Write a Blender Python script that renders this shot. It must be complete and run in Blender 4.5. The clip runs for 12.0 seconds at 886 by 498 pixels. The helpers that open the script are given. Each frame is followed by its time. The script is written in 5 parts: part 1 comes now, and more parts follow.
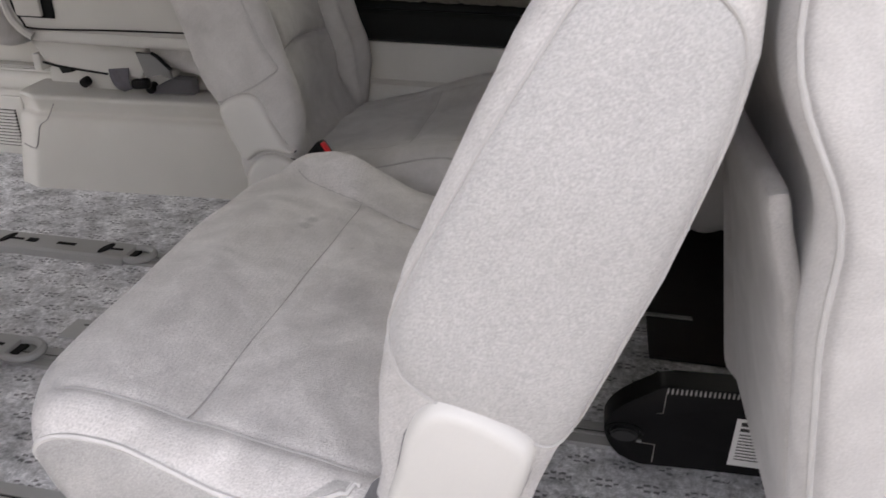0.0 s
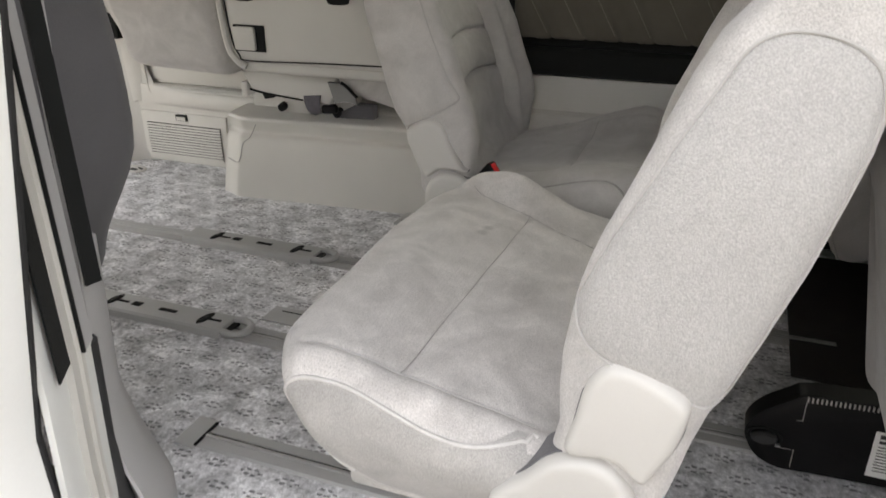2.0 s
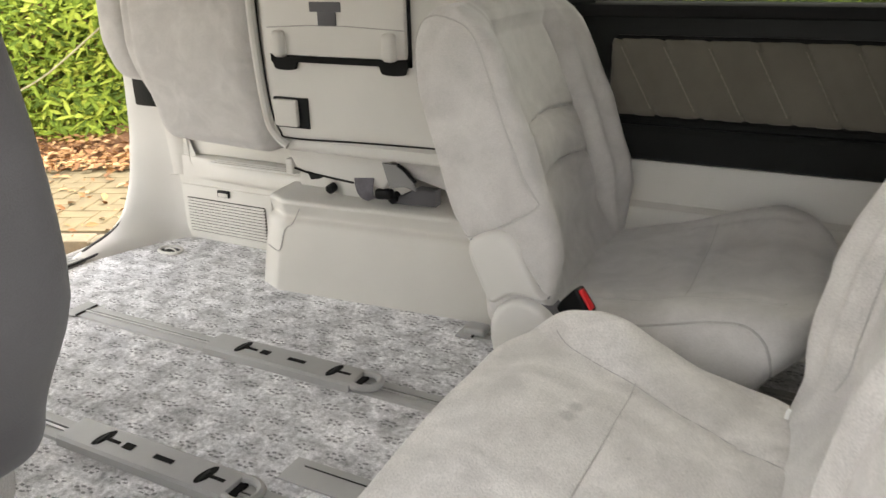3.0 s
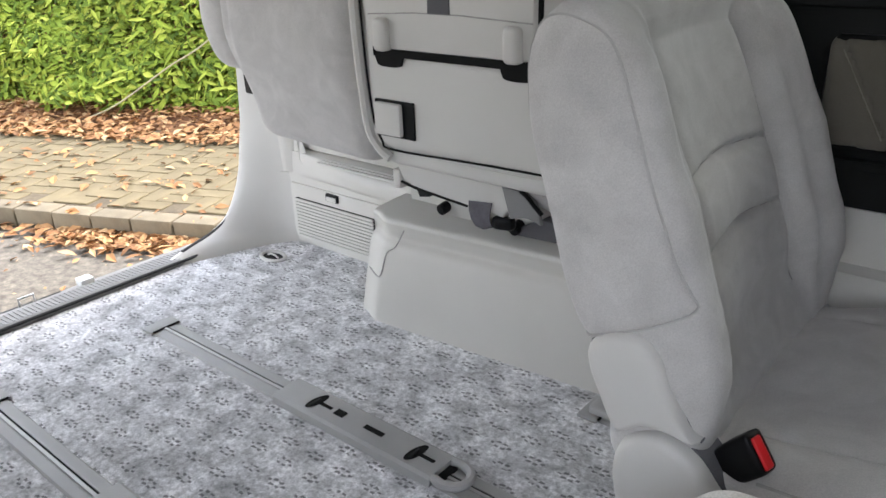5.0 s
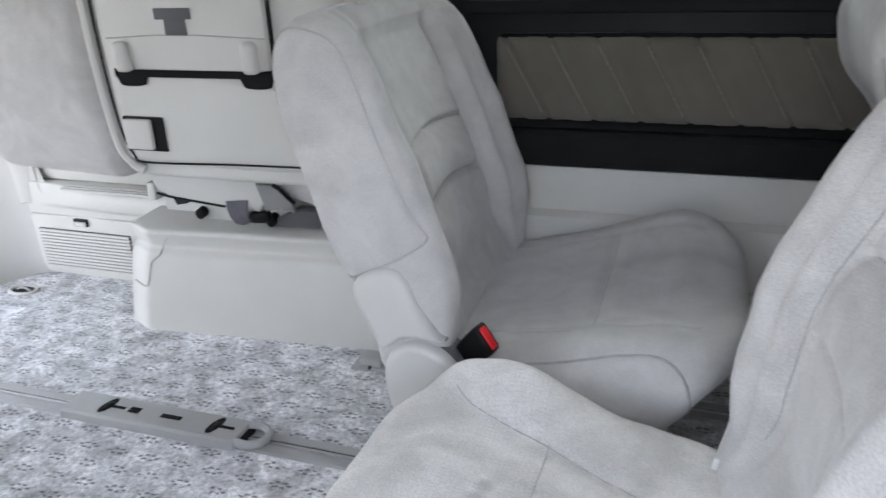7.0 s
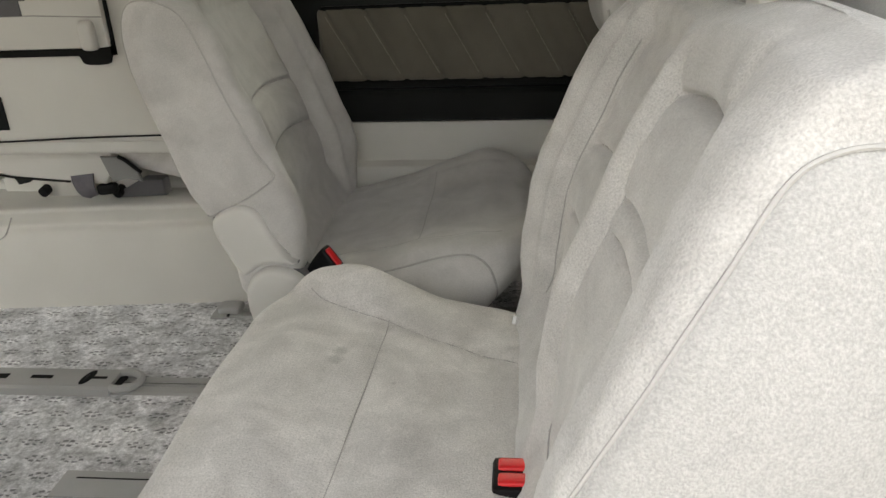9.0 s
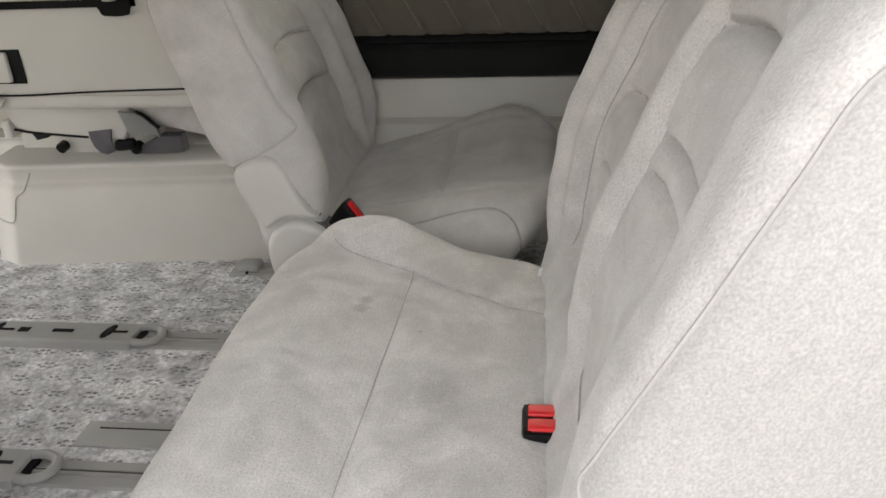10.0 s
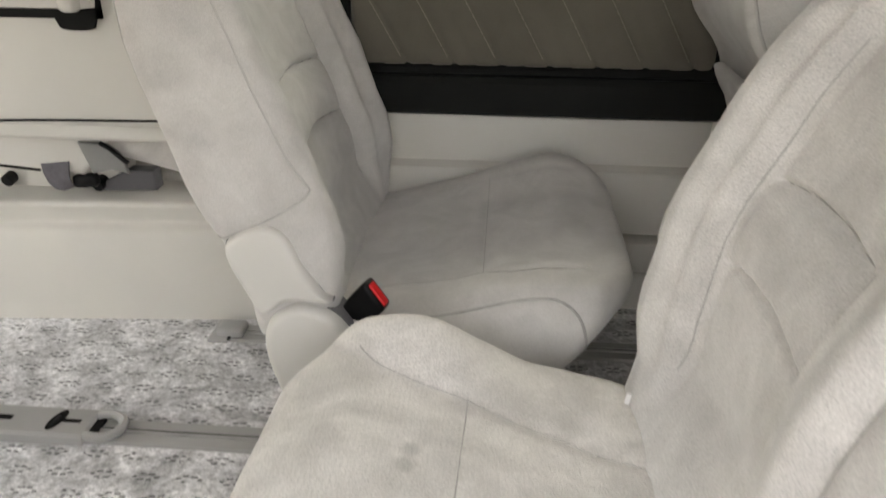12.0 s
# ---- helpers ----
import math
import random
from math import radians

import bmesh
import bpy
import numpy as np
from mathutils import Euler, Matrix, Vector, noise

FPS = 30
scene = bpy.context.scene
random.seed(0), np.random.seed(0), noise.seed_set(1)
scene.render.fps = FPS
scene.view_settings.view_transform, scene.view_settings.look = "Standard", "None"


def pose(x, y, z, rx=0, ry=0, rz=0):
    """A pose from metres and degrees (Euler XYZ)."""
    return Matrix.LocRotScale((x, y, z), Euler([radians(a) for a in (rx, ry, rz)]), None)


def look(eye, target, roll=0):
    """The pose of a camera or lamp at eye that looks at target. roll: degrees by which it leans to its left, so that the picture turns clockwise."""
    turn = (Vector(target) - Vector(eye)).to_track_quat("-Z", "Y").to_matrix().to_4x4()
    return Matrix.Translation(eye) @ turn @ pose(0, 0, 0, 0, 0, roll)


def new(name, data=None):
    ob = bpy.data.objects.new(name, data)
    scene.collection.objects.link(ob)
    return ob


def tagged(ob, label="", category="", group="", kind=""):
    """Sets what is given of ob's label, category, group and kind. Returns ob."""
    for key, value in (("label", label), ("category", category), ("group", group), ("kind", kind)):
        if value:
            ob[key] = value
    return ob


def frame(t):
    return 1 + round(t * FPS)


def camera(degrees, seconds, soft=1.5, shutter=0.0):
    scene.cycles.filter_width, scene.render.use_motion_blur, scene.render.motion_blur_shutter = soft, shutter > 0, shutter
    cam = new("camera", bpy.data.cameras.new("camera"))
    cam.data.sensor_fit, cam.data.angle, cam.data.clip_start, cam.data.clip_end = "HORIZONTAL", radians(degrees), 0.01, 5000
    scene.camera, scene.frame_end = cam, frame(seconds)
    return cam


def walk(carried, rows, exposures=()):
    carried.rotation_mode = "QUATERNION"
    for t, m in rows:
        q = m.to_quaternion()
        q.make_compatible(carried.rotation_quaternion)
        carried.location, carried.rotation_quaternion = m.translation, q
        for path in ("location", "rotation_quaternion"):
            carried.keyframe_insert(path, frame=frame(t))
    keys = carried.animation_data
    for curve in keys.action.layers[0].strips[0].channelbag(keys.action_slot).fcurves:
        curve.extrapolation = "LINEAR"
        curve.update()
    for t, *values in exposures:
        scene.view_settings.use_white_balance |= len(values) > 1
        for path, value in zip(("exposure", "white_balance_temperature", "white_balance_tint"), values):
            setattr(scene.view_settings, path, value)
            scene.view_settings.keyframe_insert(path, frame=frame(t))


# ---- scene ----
cam = camera(60.5, 12.0, shutter=0.2)
PATH = [
    (0, (0.618, 0.408, 0.889), (0.293, 2.161, -0.017), 1.1),
    (0.5, (0.539, 0.37, 0.849), (0.155, 2.072, -0.128), -0.2),
    (1, (0.557, 0.268, 0.842), (0.071, 1.931, -0.158), 0.2),
    (1.5, (0.604, 0.16, 0.866), (0.017, 1.811, -0.098), 0.5),
    (2, (0.601, 0.205, 0.935), (-0.057, 1.898, 0.097), -0.4),
    (2.5, (0.519, 0.415, 0.943), (-0.2, 2.128, 0.202), -1.1),
    (3, (0.442, 0.642, 0.932), (-0.418, 2.294, 0.203), -1.3),
    (3.5, (0.387, 0.831, 0.933), (-0.706, 2.345, 0.217), -1.7),
    (3.7, (0.38, 0.89, 0.945), (-0.779, 2.35, 0.22), -1.9),
    (5.3, (0.272, 1.071, 0.92), (-0.934, 2.428, 0.08), -2.2),
    (5.5, (0.269, 1.065, 0.904), (-0.949, 2.377, 0.012), -2.5),
    (6, (0.283, 1.04, 0.907), (-0.926, 2.338, -0.018), -3.1),
    (6.5, (0.348, 0.936, 0.962), (-0.685, 2.443, 0.148), -2.6),
    (7, (0.396, 0.822, 0.956), (-0.223, 2.558, 0.179), -2.5),
    (7.5, (0.418, 0.717, 0.956), (0.156, 2.536, 0.167), -2.4),
    (7.7, (0.426, 0.672, 0.956), (0.255, 2.503, 0.167), -1.8),
    (9.5, (0.462, 0.544, 0.947), (0.242, 2.346, 0.106), -2.7),
    (10, (0.433, 0.544, 0.916), (0.204, 2.323, 0.031), -2.6),
    (10.5, (0.352, 0.592, 0.864), (0.23, 2.32, -0.135), -1.2),
    (11, (0.309, 0.603, 0.858), (0.244, 2.297, -0.204), -0.3),
    (11.5, (0.295, 0.664, 0.869), (0.236, 2.373, -0.168), 0.4),
    (11.7, (0.279, 0.73, 0.872), (0.218, 2.486, -0.084), 1.9),
    (12, (0.275, 0.861, 0.915), (0.134, 2.651, 0.033), 0.4),
]
EXPOSE = [(0.0, 2.07, 6800, 19), (0.5, 2.2, 6850, 14), (1.0, 2.2, 7000, 13), (1.5, 2.07, 7050, 13), (2.0, 2.16, 7100, 14), (2.5, 2.53, 7150, 14), (3.0, 2.84, 7200, 13), (3.5, 2.85, 6400, 14), (5.5, 2.55, 6250, 14), (6.0, 2.58, 6300, 14), (6.5, 2.75, 6400, 16), (7.0, 3.01, 6000, 14), (7.5, 3.12, 7200, 11), (7.7, 2.82, 7200, 11), (8.2, 2.46, 7200, 11), (9.5, 2.48, 7250, 10), (10.0, 2.55, 7100, 13), (10.5, 2.39, 7000, 13), (11.0, 2.5, 7050, 13), (11.5, 2.62, 7100, 13), (12.0, 3.06, 7250, 13)]
walk(cam, [(t, look(eye, target, roll)) for t, eye, target, roll in PATH], EXPOSE)

# ---- world, sun ----
world = bpy.data.worlds.new("sky")
scene.world = world
world.use_nodes = True
wn = world.node_tree.nodes
sky = wn.new("ShaderNodeTexSky")
sky.sky_type = "NISHITA"
sky.sun_disc = False
sky.sun_elevation = radians(43)
sky.sun_rotation = radians(6)
sky.air_density, sky.dust_density = 1.5, 1.5
pale = wn.new("ShaderNodeHueSaturation")
pale.inputs["Saturation"].default_value = 0.3
world.node_tree.links.new(sky.outputs[0], pale.inputs["Color"])
world.node_tree.links.new(pale.outputs[0], wn["Background"].inputs[0])
wn["Background"].inputs[1].default_value = 0.16
sun = new("sun", bpy.data.lights.new("sun", "SUN"))
sun.data.energy, sun.data.angle, sun.data.color = 1.1, radians(45), (1.0, 0.95, 0.88)
sun.matrix_world = look((0.4, 4.0, 3.8), (0, 0, 0))


# ---- materials ----
def material(name, base, rough=0.6, metal=0.0, var=0.08, scale=6.0, bump=0.0, bump_scale=300.0, sheen=0.0, warp=0.0, rnd=0.0, spots=(), nap=0.0, grain_var=None, holes=0.0):
    """Principled surface: base colour with blotches and grain at two scales, and a fine relief."""
    m = bpy.data.materials.new(name)
    m.use_nodes = True
    nt = m.node_tree
    bsdf = nt.nodes["Principled BSDF"]
    tc = nt.nodes.new("ShaderNodeTexCoord")
    big = nt.nodes.new("ShaderNodeTexNoise")
    big.inputs["Scale"].default_value, big.inputs["Detail"].default_value = scale, 4
    big.inputs["Distortion"].default_value = warp
    fine = nt.nodes.new("ShaderNodeTexNoise")
    fine.inputs["Scale"].default_value, fine.inputs["Detail"].default_value = bump_scale, 3
    for n in (big, fine):
        nt.links.new(tc.outputs["Object"], n.inputs["Vector"])
    ramp = nt.nodes.new("ShaderNodeMapRange")
    ramp.inputs["From Min"].default_value, ramp.inputs["From Max"].default_value = 0.3, 0.7
    ramp.inputs["To Min"].default_value, ramp.inputs["To Max"].default_value = 1 - var, 1 + var
    nt.links.new(big.outputs["Fac"], ramp.inputs["Value"])
    grain = nt.nodes.new("ShaderNodeMapRange")
    grain.inputs["From Min"].default_value, grain.inputs["From Max"].default_value = 0.3, 0.7
    grain.inputs["To Min"].default_value, grain.inputs["To Max"].default_value = 1 - (grain_var or var * 0.5), 1 + (grain_var or var * 0.5)
    nt.links.new(fine.outputs["Fac"], grain.inputs["Value"])
    mul = nt.nodes.new("ShaderNodeMath")
    mul.operation = "MULTIPLY"
    nt.links.new(ramp.outputs[0], mul.inputs[0])
    nt.links.new(grain.outputs[0], mul.inputs[1])
    last = mul.outputs[0]
    if nap:
        brushed = nt.nodes.new("ShaderNodeTexNoise")
        brushed.inputs["Scale"].default_value, brushed.inputs["Detail"].default_value = 15, 3
        brushed.inputs["Distortion"].default_value = 1.2
        nt.links.new(tc.outputs["Object"], brushed.inputs["Vector"])
        rr = nt.nodes.new("ShaderNodeMapRange")
        rr.interpolation_type = "SMOOTHSTEP"
        rr.inputs["From Min"].default_value, rr.inputs["From Max"].default_value = 0.4, 0.62
        rr.inputs["To Min"].default_value, rr.inputs["To Max"].default_value = 1 - nap, 1 + nap * 0.6
        nt.links.new(brushed.outputs["Fac"], rr.inputs["Value"])
        m2 = nt.nodes.new("ShaderNodeMath")
        m2.operation = "MULTIPLY"
        nt.links.new(last, m2.inputs[0])
        nt.links.new(rr.outputs[0], m2.inputs[1])
        last = m2.outputs[0]
    if rnd:
        info = nt.nodes.new("ShaderNodeObjectInfo")
        rr = nt.nodes.new("ShaderNodeMapRange")
        rr.inputs["To Min"].default_value, rr.inputs["To Max"].default_value = 1 - rnd, 1 + rnd
        nt.links.new(info.outputs["Random"], rr.inputs["Value"])
        m2 = nt.nodes.new("ShaderNodeMath")
        m2.operation = "MULTIPLY"
        nt.links.new(last, m2.inputs[0])
        nt.links.new(rr.outputs[0], m2.inputs[1])
        last = m2.outputs[0]
    for sx, sy, sr, *left in spots:
        upright_spot = sr < 0
        sr = abs(sr)
        far = nt.nodes.new("ShaderNodeVectorMath")
        far.operation = "DISTANCE"
        flat = nt.nodes.new("ShaderNodeVectorMath")
        flat.operation = "MULTIPLY"
        flat.inputs[1].default_value = (0, 1, 1) if upright_spot else (1, 1, 0)
        nt.links.new(tc.outputs["Object"], flat.inputs[0])
        nt.links.new(flat.outputs[0], far.inputs[0])
        far.inputs[1].default_value = (0, sx, sy) if upright_spot else (sx, sy, 0)
        edge = nt.nodes.new("ShaderNodeMapRange")
        edge.interpolation_type = "SMOOTHSTEP"
        edge.inputs["From Min"].default_value, edge.inputs["From Max"].default_value = sr * 0.4, sr * 1.5
        edge.inputs["To Min"].default_value, edge.inputs["To Max"].default_value = left[0] if left else 0.72, 1.0
        nt.links.new(far.outputs["Value"], edge.inputs["Value"])
        m3 = nt.nodes.new("ShaderNodeMath")
        m3.operation = "MULTIPLY"
        nt.links.new(last, m3.inputs[0])
        nt.links.new(edge.outputs[0], m3.inputs[1])
        last = m3.outputs[0]
    if holes:
        cells = nt.nodes.new("ShaderNodeTexVoronoi")
        cells.inputs["Scale"].default_value, cells.inputs["Randomness"].default_value = 1 / 0.0062, 0.12
        flat = nt.nodes.new("ShaderNodeVectorMath")
        flat.operation = "MULTIPLY"
        flat.inputs[1].default_value = (1, 1, 0)
        nt.links.new(tc.outputs["Object"], flat.inputs[0])
        nt.links.new(flat.outputs[0], cells.inputs["Vector"])
        dot = nt.nodes.new("ShaderNodeMapRange")
        dot.inputs["From Min"].default_value, dot.inputs["From Max"].default_value = 0.13, 0.2
        dot.inputs["To Min"].default_value, dot.inputs["To Max"].default_value = 1 - holes, 1.0
        nt.links.new(cells.outputs["Distance"], dot.inputs["Value"])
        high, flush = nt.nodes.new("ShaderNodeSeparateXYZ"), nt.nodes.new("ShaderNodeMapRange")
        nt.links.new(tc.outputs["Object"], high.inputs[0])
        nt.links.new(high.outputs["Z"], flush.inputs["Value"])
        flush.inputs["From Min"].default_value, flush.inputs["From Max"].default_value = 0.325, 0.3
        behind = nt.nodes.new("ShaderNodeMapRange")
        behind.inputs["From Min"].default_value, behind.inputs["From Max"].default_value = 0.035, 0.015
        nt.links.new(high.outputs["X"], behind.inputs["Value"])
        m6 = nt.nodes.new("ShaderNodeMath")
        m6.operation = "MAXIMUM"
        nt.links.new(dot.outputs[0], m6.inputs[0])
        nt.links.new(behind.outputs[0], m6.inputs[1])
        m5 = nt.nodes.new("ShaderNodeMath")
        m5.operation = "MAXIMUM"
        nt.links.new(m6.outputs[0], m5.inputs[0])
        nt.links.new(flush.outputs[0], m5.inputs[1])
        m4 = nt.nodes.new("ShaderNodeMath")
        m4.operation = "MULTIPLY"
        nt.links.new(last, m4.inputs[0])
        nt.links.new(m5.outputs[0], m4.inputs[1])
        last = m4.outputs[0]
    vec = nt.nodes.new("ShaderNodeVectorMath")
    vec.operation = "SCALE"
    vec.inputs[0].default_value = base
    nt.links.new(last, vec.inputs["Scale"])
    nt.links.new(vec.outputs[0], bsdf.inputs["Base Color"])
    bsdf.inputs["Roughness"].default_value = rough
    bsdf.inputs["Metallic"].default_value = metal
    if sheen:
        bsdf.inputs["Sheen Weight"].default_value = sheen
        bsdf.inputs["Sheen Roughness"].default_value = 0.5
    if bump:
        b = nt.nodes.new("ShaderNodeBump")
        b.inputs["Strength"].default_value, b.inputs["Distance"].default_value = bump, 0.002
        nt.links.new(fine.outputs["Fac"], b.inputs["Height"])
        nt.links.new(b.outputs[0], bsdf.inputs["Normal"])
    return m


def carpet_material():
    """Mottled grey pile with rows of small dark four-dash motifs."""
    m = material("carpet_pile", (0.61, 0.61, 0.62), 0.95, var=0.42, scale=13, bump=1.0, bump_scale=420, sheen=0.2, warp=0.6)
    nt = m.node_tree
    bsdf = nt.nodes["Principled BSDF"]
    old = bsdf.inputs["Base Color"].links[0].from_socket

    def math_node(op, a, b=None):
        n = nt.nodes.new("ShaderNodeMath")
        n.operation = op
        for i, v in enumerate((a, b)):
            if v is None:
                continue
            if isinstance(v, (int, float)):
                n.inputs[i].default_value = v
            else:
                nt.links.new(v, n.inputs[i])
        return n.outputs[0]

    tc = nt.nodes.new("ShaderNodeTexCoord")
    pile = nt.nodes.new("ShaderNodeTexNoise")
    pile.inputs["Scale"].default_value, pile.inputs["Detail"].default_value, pile.inputs["Roughness"].default_value = 75, 6, 0.72
    nt.links.new(tc.outputs["Object"], pile.inputs["Vector"])
    spread = nt.nodes.new("ShaderNodeMapRange")
    spread.inputs["From Min"].default_value, spread.inputs["From Max"].default_value = 0.36, 0.64
    spread.inputs["To Min"].default_value, spread.inputs["To Max"].default_value = 0.6, 1.42
    nt.links.new(pile.outputs["Fac"], spread.inputs["Value"])
    tuft = nt.nodes.new("ShaderNodeVectorMath")
    tuft.operation = "SCALE"
    nt.links.new(old, tuft.inputs[0])
    nt.links.new(spread.outputs[0], tuft.inputs["Scale"])
    old = tuft.outputs[0]
    warp = nt.nodes.new("ShaderNodeTexNoise")
    warp.inputs["Scale"].default_value, warp.inputs["Detail"].default_value = 110, 3
    nt.links.new(tc.outputs["Object"], warp.inputs["Vector"])
    sep = nt.nodes.new("ShaderNodeSeparateXYZ")
    nt.links.new(tc.outputs["Object"], sep.inputs[0])
    wob = math_node("MULTIPLY", math_node("SUBTRACT", warp.outputs["Fac"], 0.5), 0.009)
    x, y = math_node("ADD", sep.outputs[0], wob), math_node("ADD", sep.outputs[1], wob)
    v = math_node("DIVIDE", y, 0.048)
    row = math_node("FLOOR", v)
    fv = math_node("FRACT", v)
    u = math_node("ADD", math_node("DIVIDE", x, 0.075), math_node("MULTIPLY", row, 0.5))
    fu = math_node("FRACT", u)
    cu, cv = math_node("MULTIPLY", math_node("SUBTRACT", fu, 0.5), 0.075), math_node("MULTIPLY", math_node("SUBTRACT", fv, 0.5), 0.048)
    au, av = math_node("ABSOLUTE", cu), math_node("ABSOLUTE", cv)
    # four little dashes round the centre of each cell
    du = math_node("ABSOLUTE", math_node("SUBTRACT", au, 0.0075))
    dv = math_node("ABSOLUTE", math_node("SUBTRACT", av, 0.0065))
    dash = math_node("MULTIPLY", math_node("LESS_THAN", du, 0.0052), math_node("LESS_THAN", dv, 0.0026))
    side = math_node("MULTIPLY", math_node("LESS_THAN", math_node("ABSOLUTE", math_node("SUBTRACT", au, 0.019)), 0.004), math_node("LESS_THAN", av, 0.0024))
    dash = math_node("MAXIMUM", dash, side)
    break_up = nt.nodes.new("ShaderNodeTexNoise")
    break_up.inputs["Scale"].default_value = 25
    nt.links.new(tc.outputs["Object"], break_up.inputs["Vector"])
    strength = math_node("MULTIPLY", dash, math_node("GREATER_THAN", break_up.outputs["Fac"], 0.37))
    mix = nt.nodes.new("ShaderNodeMix")
    mix.data_type = "RGBA"
    nt.links.new(math_node("MULTIPLY", strength, 0.74), mix.inputs["Factor"])
    nt.links.new(old, mix.inputs["A"])
    mix.inputs["B"].default_value = (0.05, 0.05, 0.055, 1)
    nt.links.new(mix.outputs["Result"], bsdf.inputs["Base Color"])
    return m


# darker than the bench cushion: shade over the far seat is in the base
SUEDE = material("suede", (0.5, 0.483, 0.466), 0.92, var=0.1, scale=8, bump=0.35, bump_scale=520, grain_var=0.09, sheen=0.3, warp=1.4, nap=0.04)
# spots are stains; the lighter base makes up for weak light on the cushion
SUEDE_WORN_LIT = material("suede_worn_lit", (0.566, 0.544, 0.522), 0.92, var=0.19, scale=6, bump=0.6, bump_scale=460, holes=0.15, grain_var=0.17, sheen=0.3, warp=1.4, nap=0.06, spots=((0.07, -0.166, 0.011), (0.074, -0.142, 0.012), (-0.02, -0.1, 0.003), (0.186, -0.125, 0.03, 0.88), (0.219, -0.074, 0.03, 0.9), (0.166, -0.161, 0.022, 0.88), (0.124, 0.025, 0.03, 0.93), (0.197, 0.077, 0.035, 0.93)))
# back and side: same suede, base lowered against strong light from the door
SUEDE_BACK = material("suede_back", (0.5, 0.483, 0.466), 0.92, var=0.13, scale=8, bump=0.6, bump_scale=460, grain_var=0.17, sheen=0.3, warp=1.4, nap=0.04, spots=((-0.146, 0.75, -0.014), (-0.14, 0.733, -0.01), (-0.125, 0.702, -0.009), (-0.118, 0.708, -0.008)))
SUEDE_SIDE_DIM = material("suede_side_dim", (0.43, 0.42, 0.407), 0.95, var=0.07, scale=240, bump=0.6, bump_scale=460, grain_var=0.15, sheen=0.3, warp=0.8, nap=0.022)
# same suede again, with the shade below the welt in its base
SUEDE_LOW_DIM = material("suede_low_dim", (0.4, 0.388, 0.37), 0.93, var=0.12, scale=9, bump=0.6, bump_scale=460, grain_var=0.17, sheen=0.25, warp=1.4, nap=0.04)
# suede blackened by the shade on the near folded seat; other dark bits share it
SHADE_DARK = material("dark_shade", (0.12, 0.118, 0.126), 0.95, var=0.1, scale=6, bump=0.4, bump_scale=420, sheen=0.2)
WELT = material("welt", (0.6, 0.585, 0.565), 0.85, var=0.05, scale=40)
PIPING = material("piping", (0.44, 0.428, 0.411), 0.9, var=0.05, scale=40)
SEAM = material("seam_thread", (0.36, 0.348, 0.333), 0.9, var=0.1, scale=60)
PLASTIC = material("grey_plastic", (0.58, 0.568, 0.537), 0.5, var=0.03, scale=5, bump=0.12, bump_scale=700)
PLASTIC_LIGHT = material("pale_plastic", (0.57, 0.556, 0.526), 0.45, var=0.03, scale=5, bump=0.1, bump_scale=700)
TRIM = material("trim_plastic", (0.6, 0.583, 0.545), 0.55, var=0.04, scale=4, bump=0.15, bump_scale=600)
TRIM_DARK = material("dark_trim", (0.012, 0.0132, 0.0132), 0.5, var=0.15, scale=8, bump=0.2, bump_scale=500)
DOOR_FABRIC = material("door_fabric", (0.116, 0.106, 0.086), 0.9, var=0.1, scale=10, bump=0.4, bump_scale=500, sheen=0.2)
STITCH = material("stitching", (0.2, 0.183, 0.15), 0.9, var=0.1, scale=60)
BLACK = material("black_plastic", (0.009, 0.009, 0.0095), 0.38, var=0.2, scale=15)
LEDGE = material("ledge_plastic", (0.016, 0.0165, 0.017), 0.95, var=0.1, scale=9)
LEDGE.node_tree.nodes["Principled BSDF"].inputs["Specular IOR Level"].default_value = 0.1
SHEET_BLACK = material("black_sheet", (0.022, 0.0205, 0.0195), 0.9, var=0.25, scale=8, bump=0.4, bump_scale=300)
HOLE = material("dark_recess", (0.012, 0.012, 0.012), 0.9, var=0.1)
RUBBER = material("rubber", (0.02, 0.021, 0.022), 0.65, var=0.15, scale=20)
PAINT = material("white_paint", (0.78, 0.79, 0.77), 0.25, var=0.02, scale=3)
STEP_GREY = material("step_plastic", (0.36, 0.352, 0.338), 0.45, var=0.06, scale=7, bump=0.15, bump_scale=500)
SILL_GREY = material("sill_plastic", (0.24, 0.238, 0.232), 0.55, var=0.08, scale=7, bump=0.15, bump_scale=500)
BADGE_GREY = material("badge_plate", (0.1, 0.1, 0.1), 0.4, var=0.08, scale=20)
BRAMBLE = material("bramble_bark", (0.36, 0.33, 0.2), 0.8, var=0.2, scale=30)
PILLAR_TRIM = material("pillar_plastic", (0.45, 0.448, 0.452), 0.6, var=0.04, scale=5, bump=0.15, bump_scale=500)
RAIL_GREY = material("rail_plastic", (0.37, 0.37, 0.36), 0.5, var=0.06, scale=9, bump=0.12, bump_scale=600)
METAL = material("steel", (0.6, 0.6, 0.6), 0.3, metal=1.0, var=0.1, scale=30)
RED = material("red_button", (0.72, 0.015, 0.02), 0.35, var=0.05, scale=30)
PAPER = material("paper_label", (0.75, 0.75, 0.74), 0.7, var=0.03, scale=30)
INK = material("ink", (0.03, 0.03, 0.03), 0.7)
WEBBING = material("webbing", (0.1, 0.094, 0.108), 0.8, var=0.15, scale=60, bump=0.5, bump_scale=300)
ARM_GREY = material("arm_plastic", (0.2, 0.198, 0.198), 0.6, var=0.06, scale=12)
BLUE_TAG = material("blue_tag", (0.25, 0.36, 0.42), 0.6, var=0.25, scale=60)
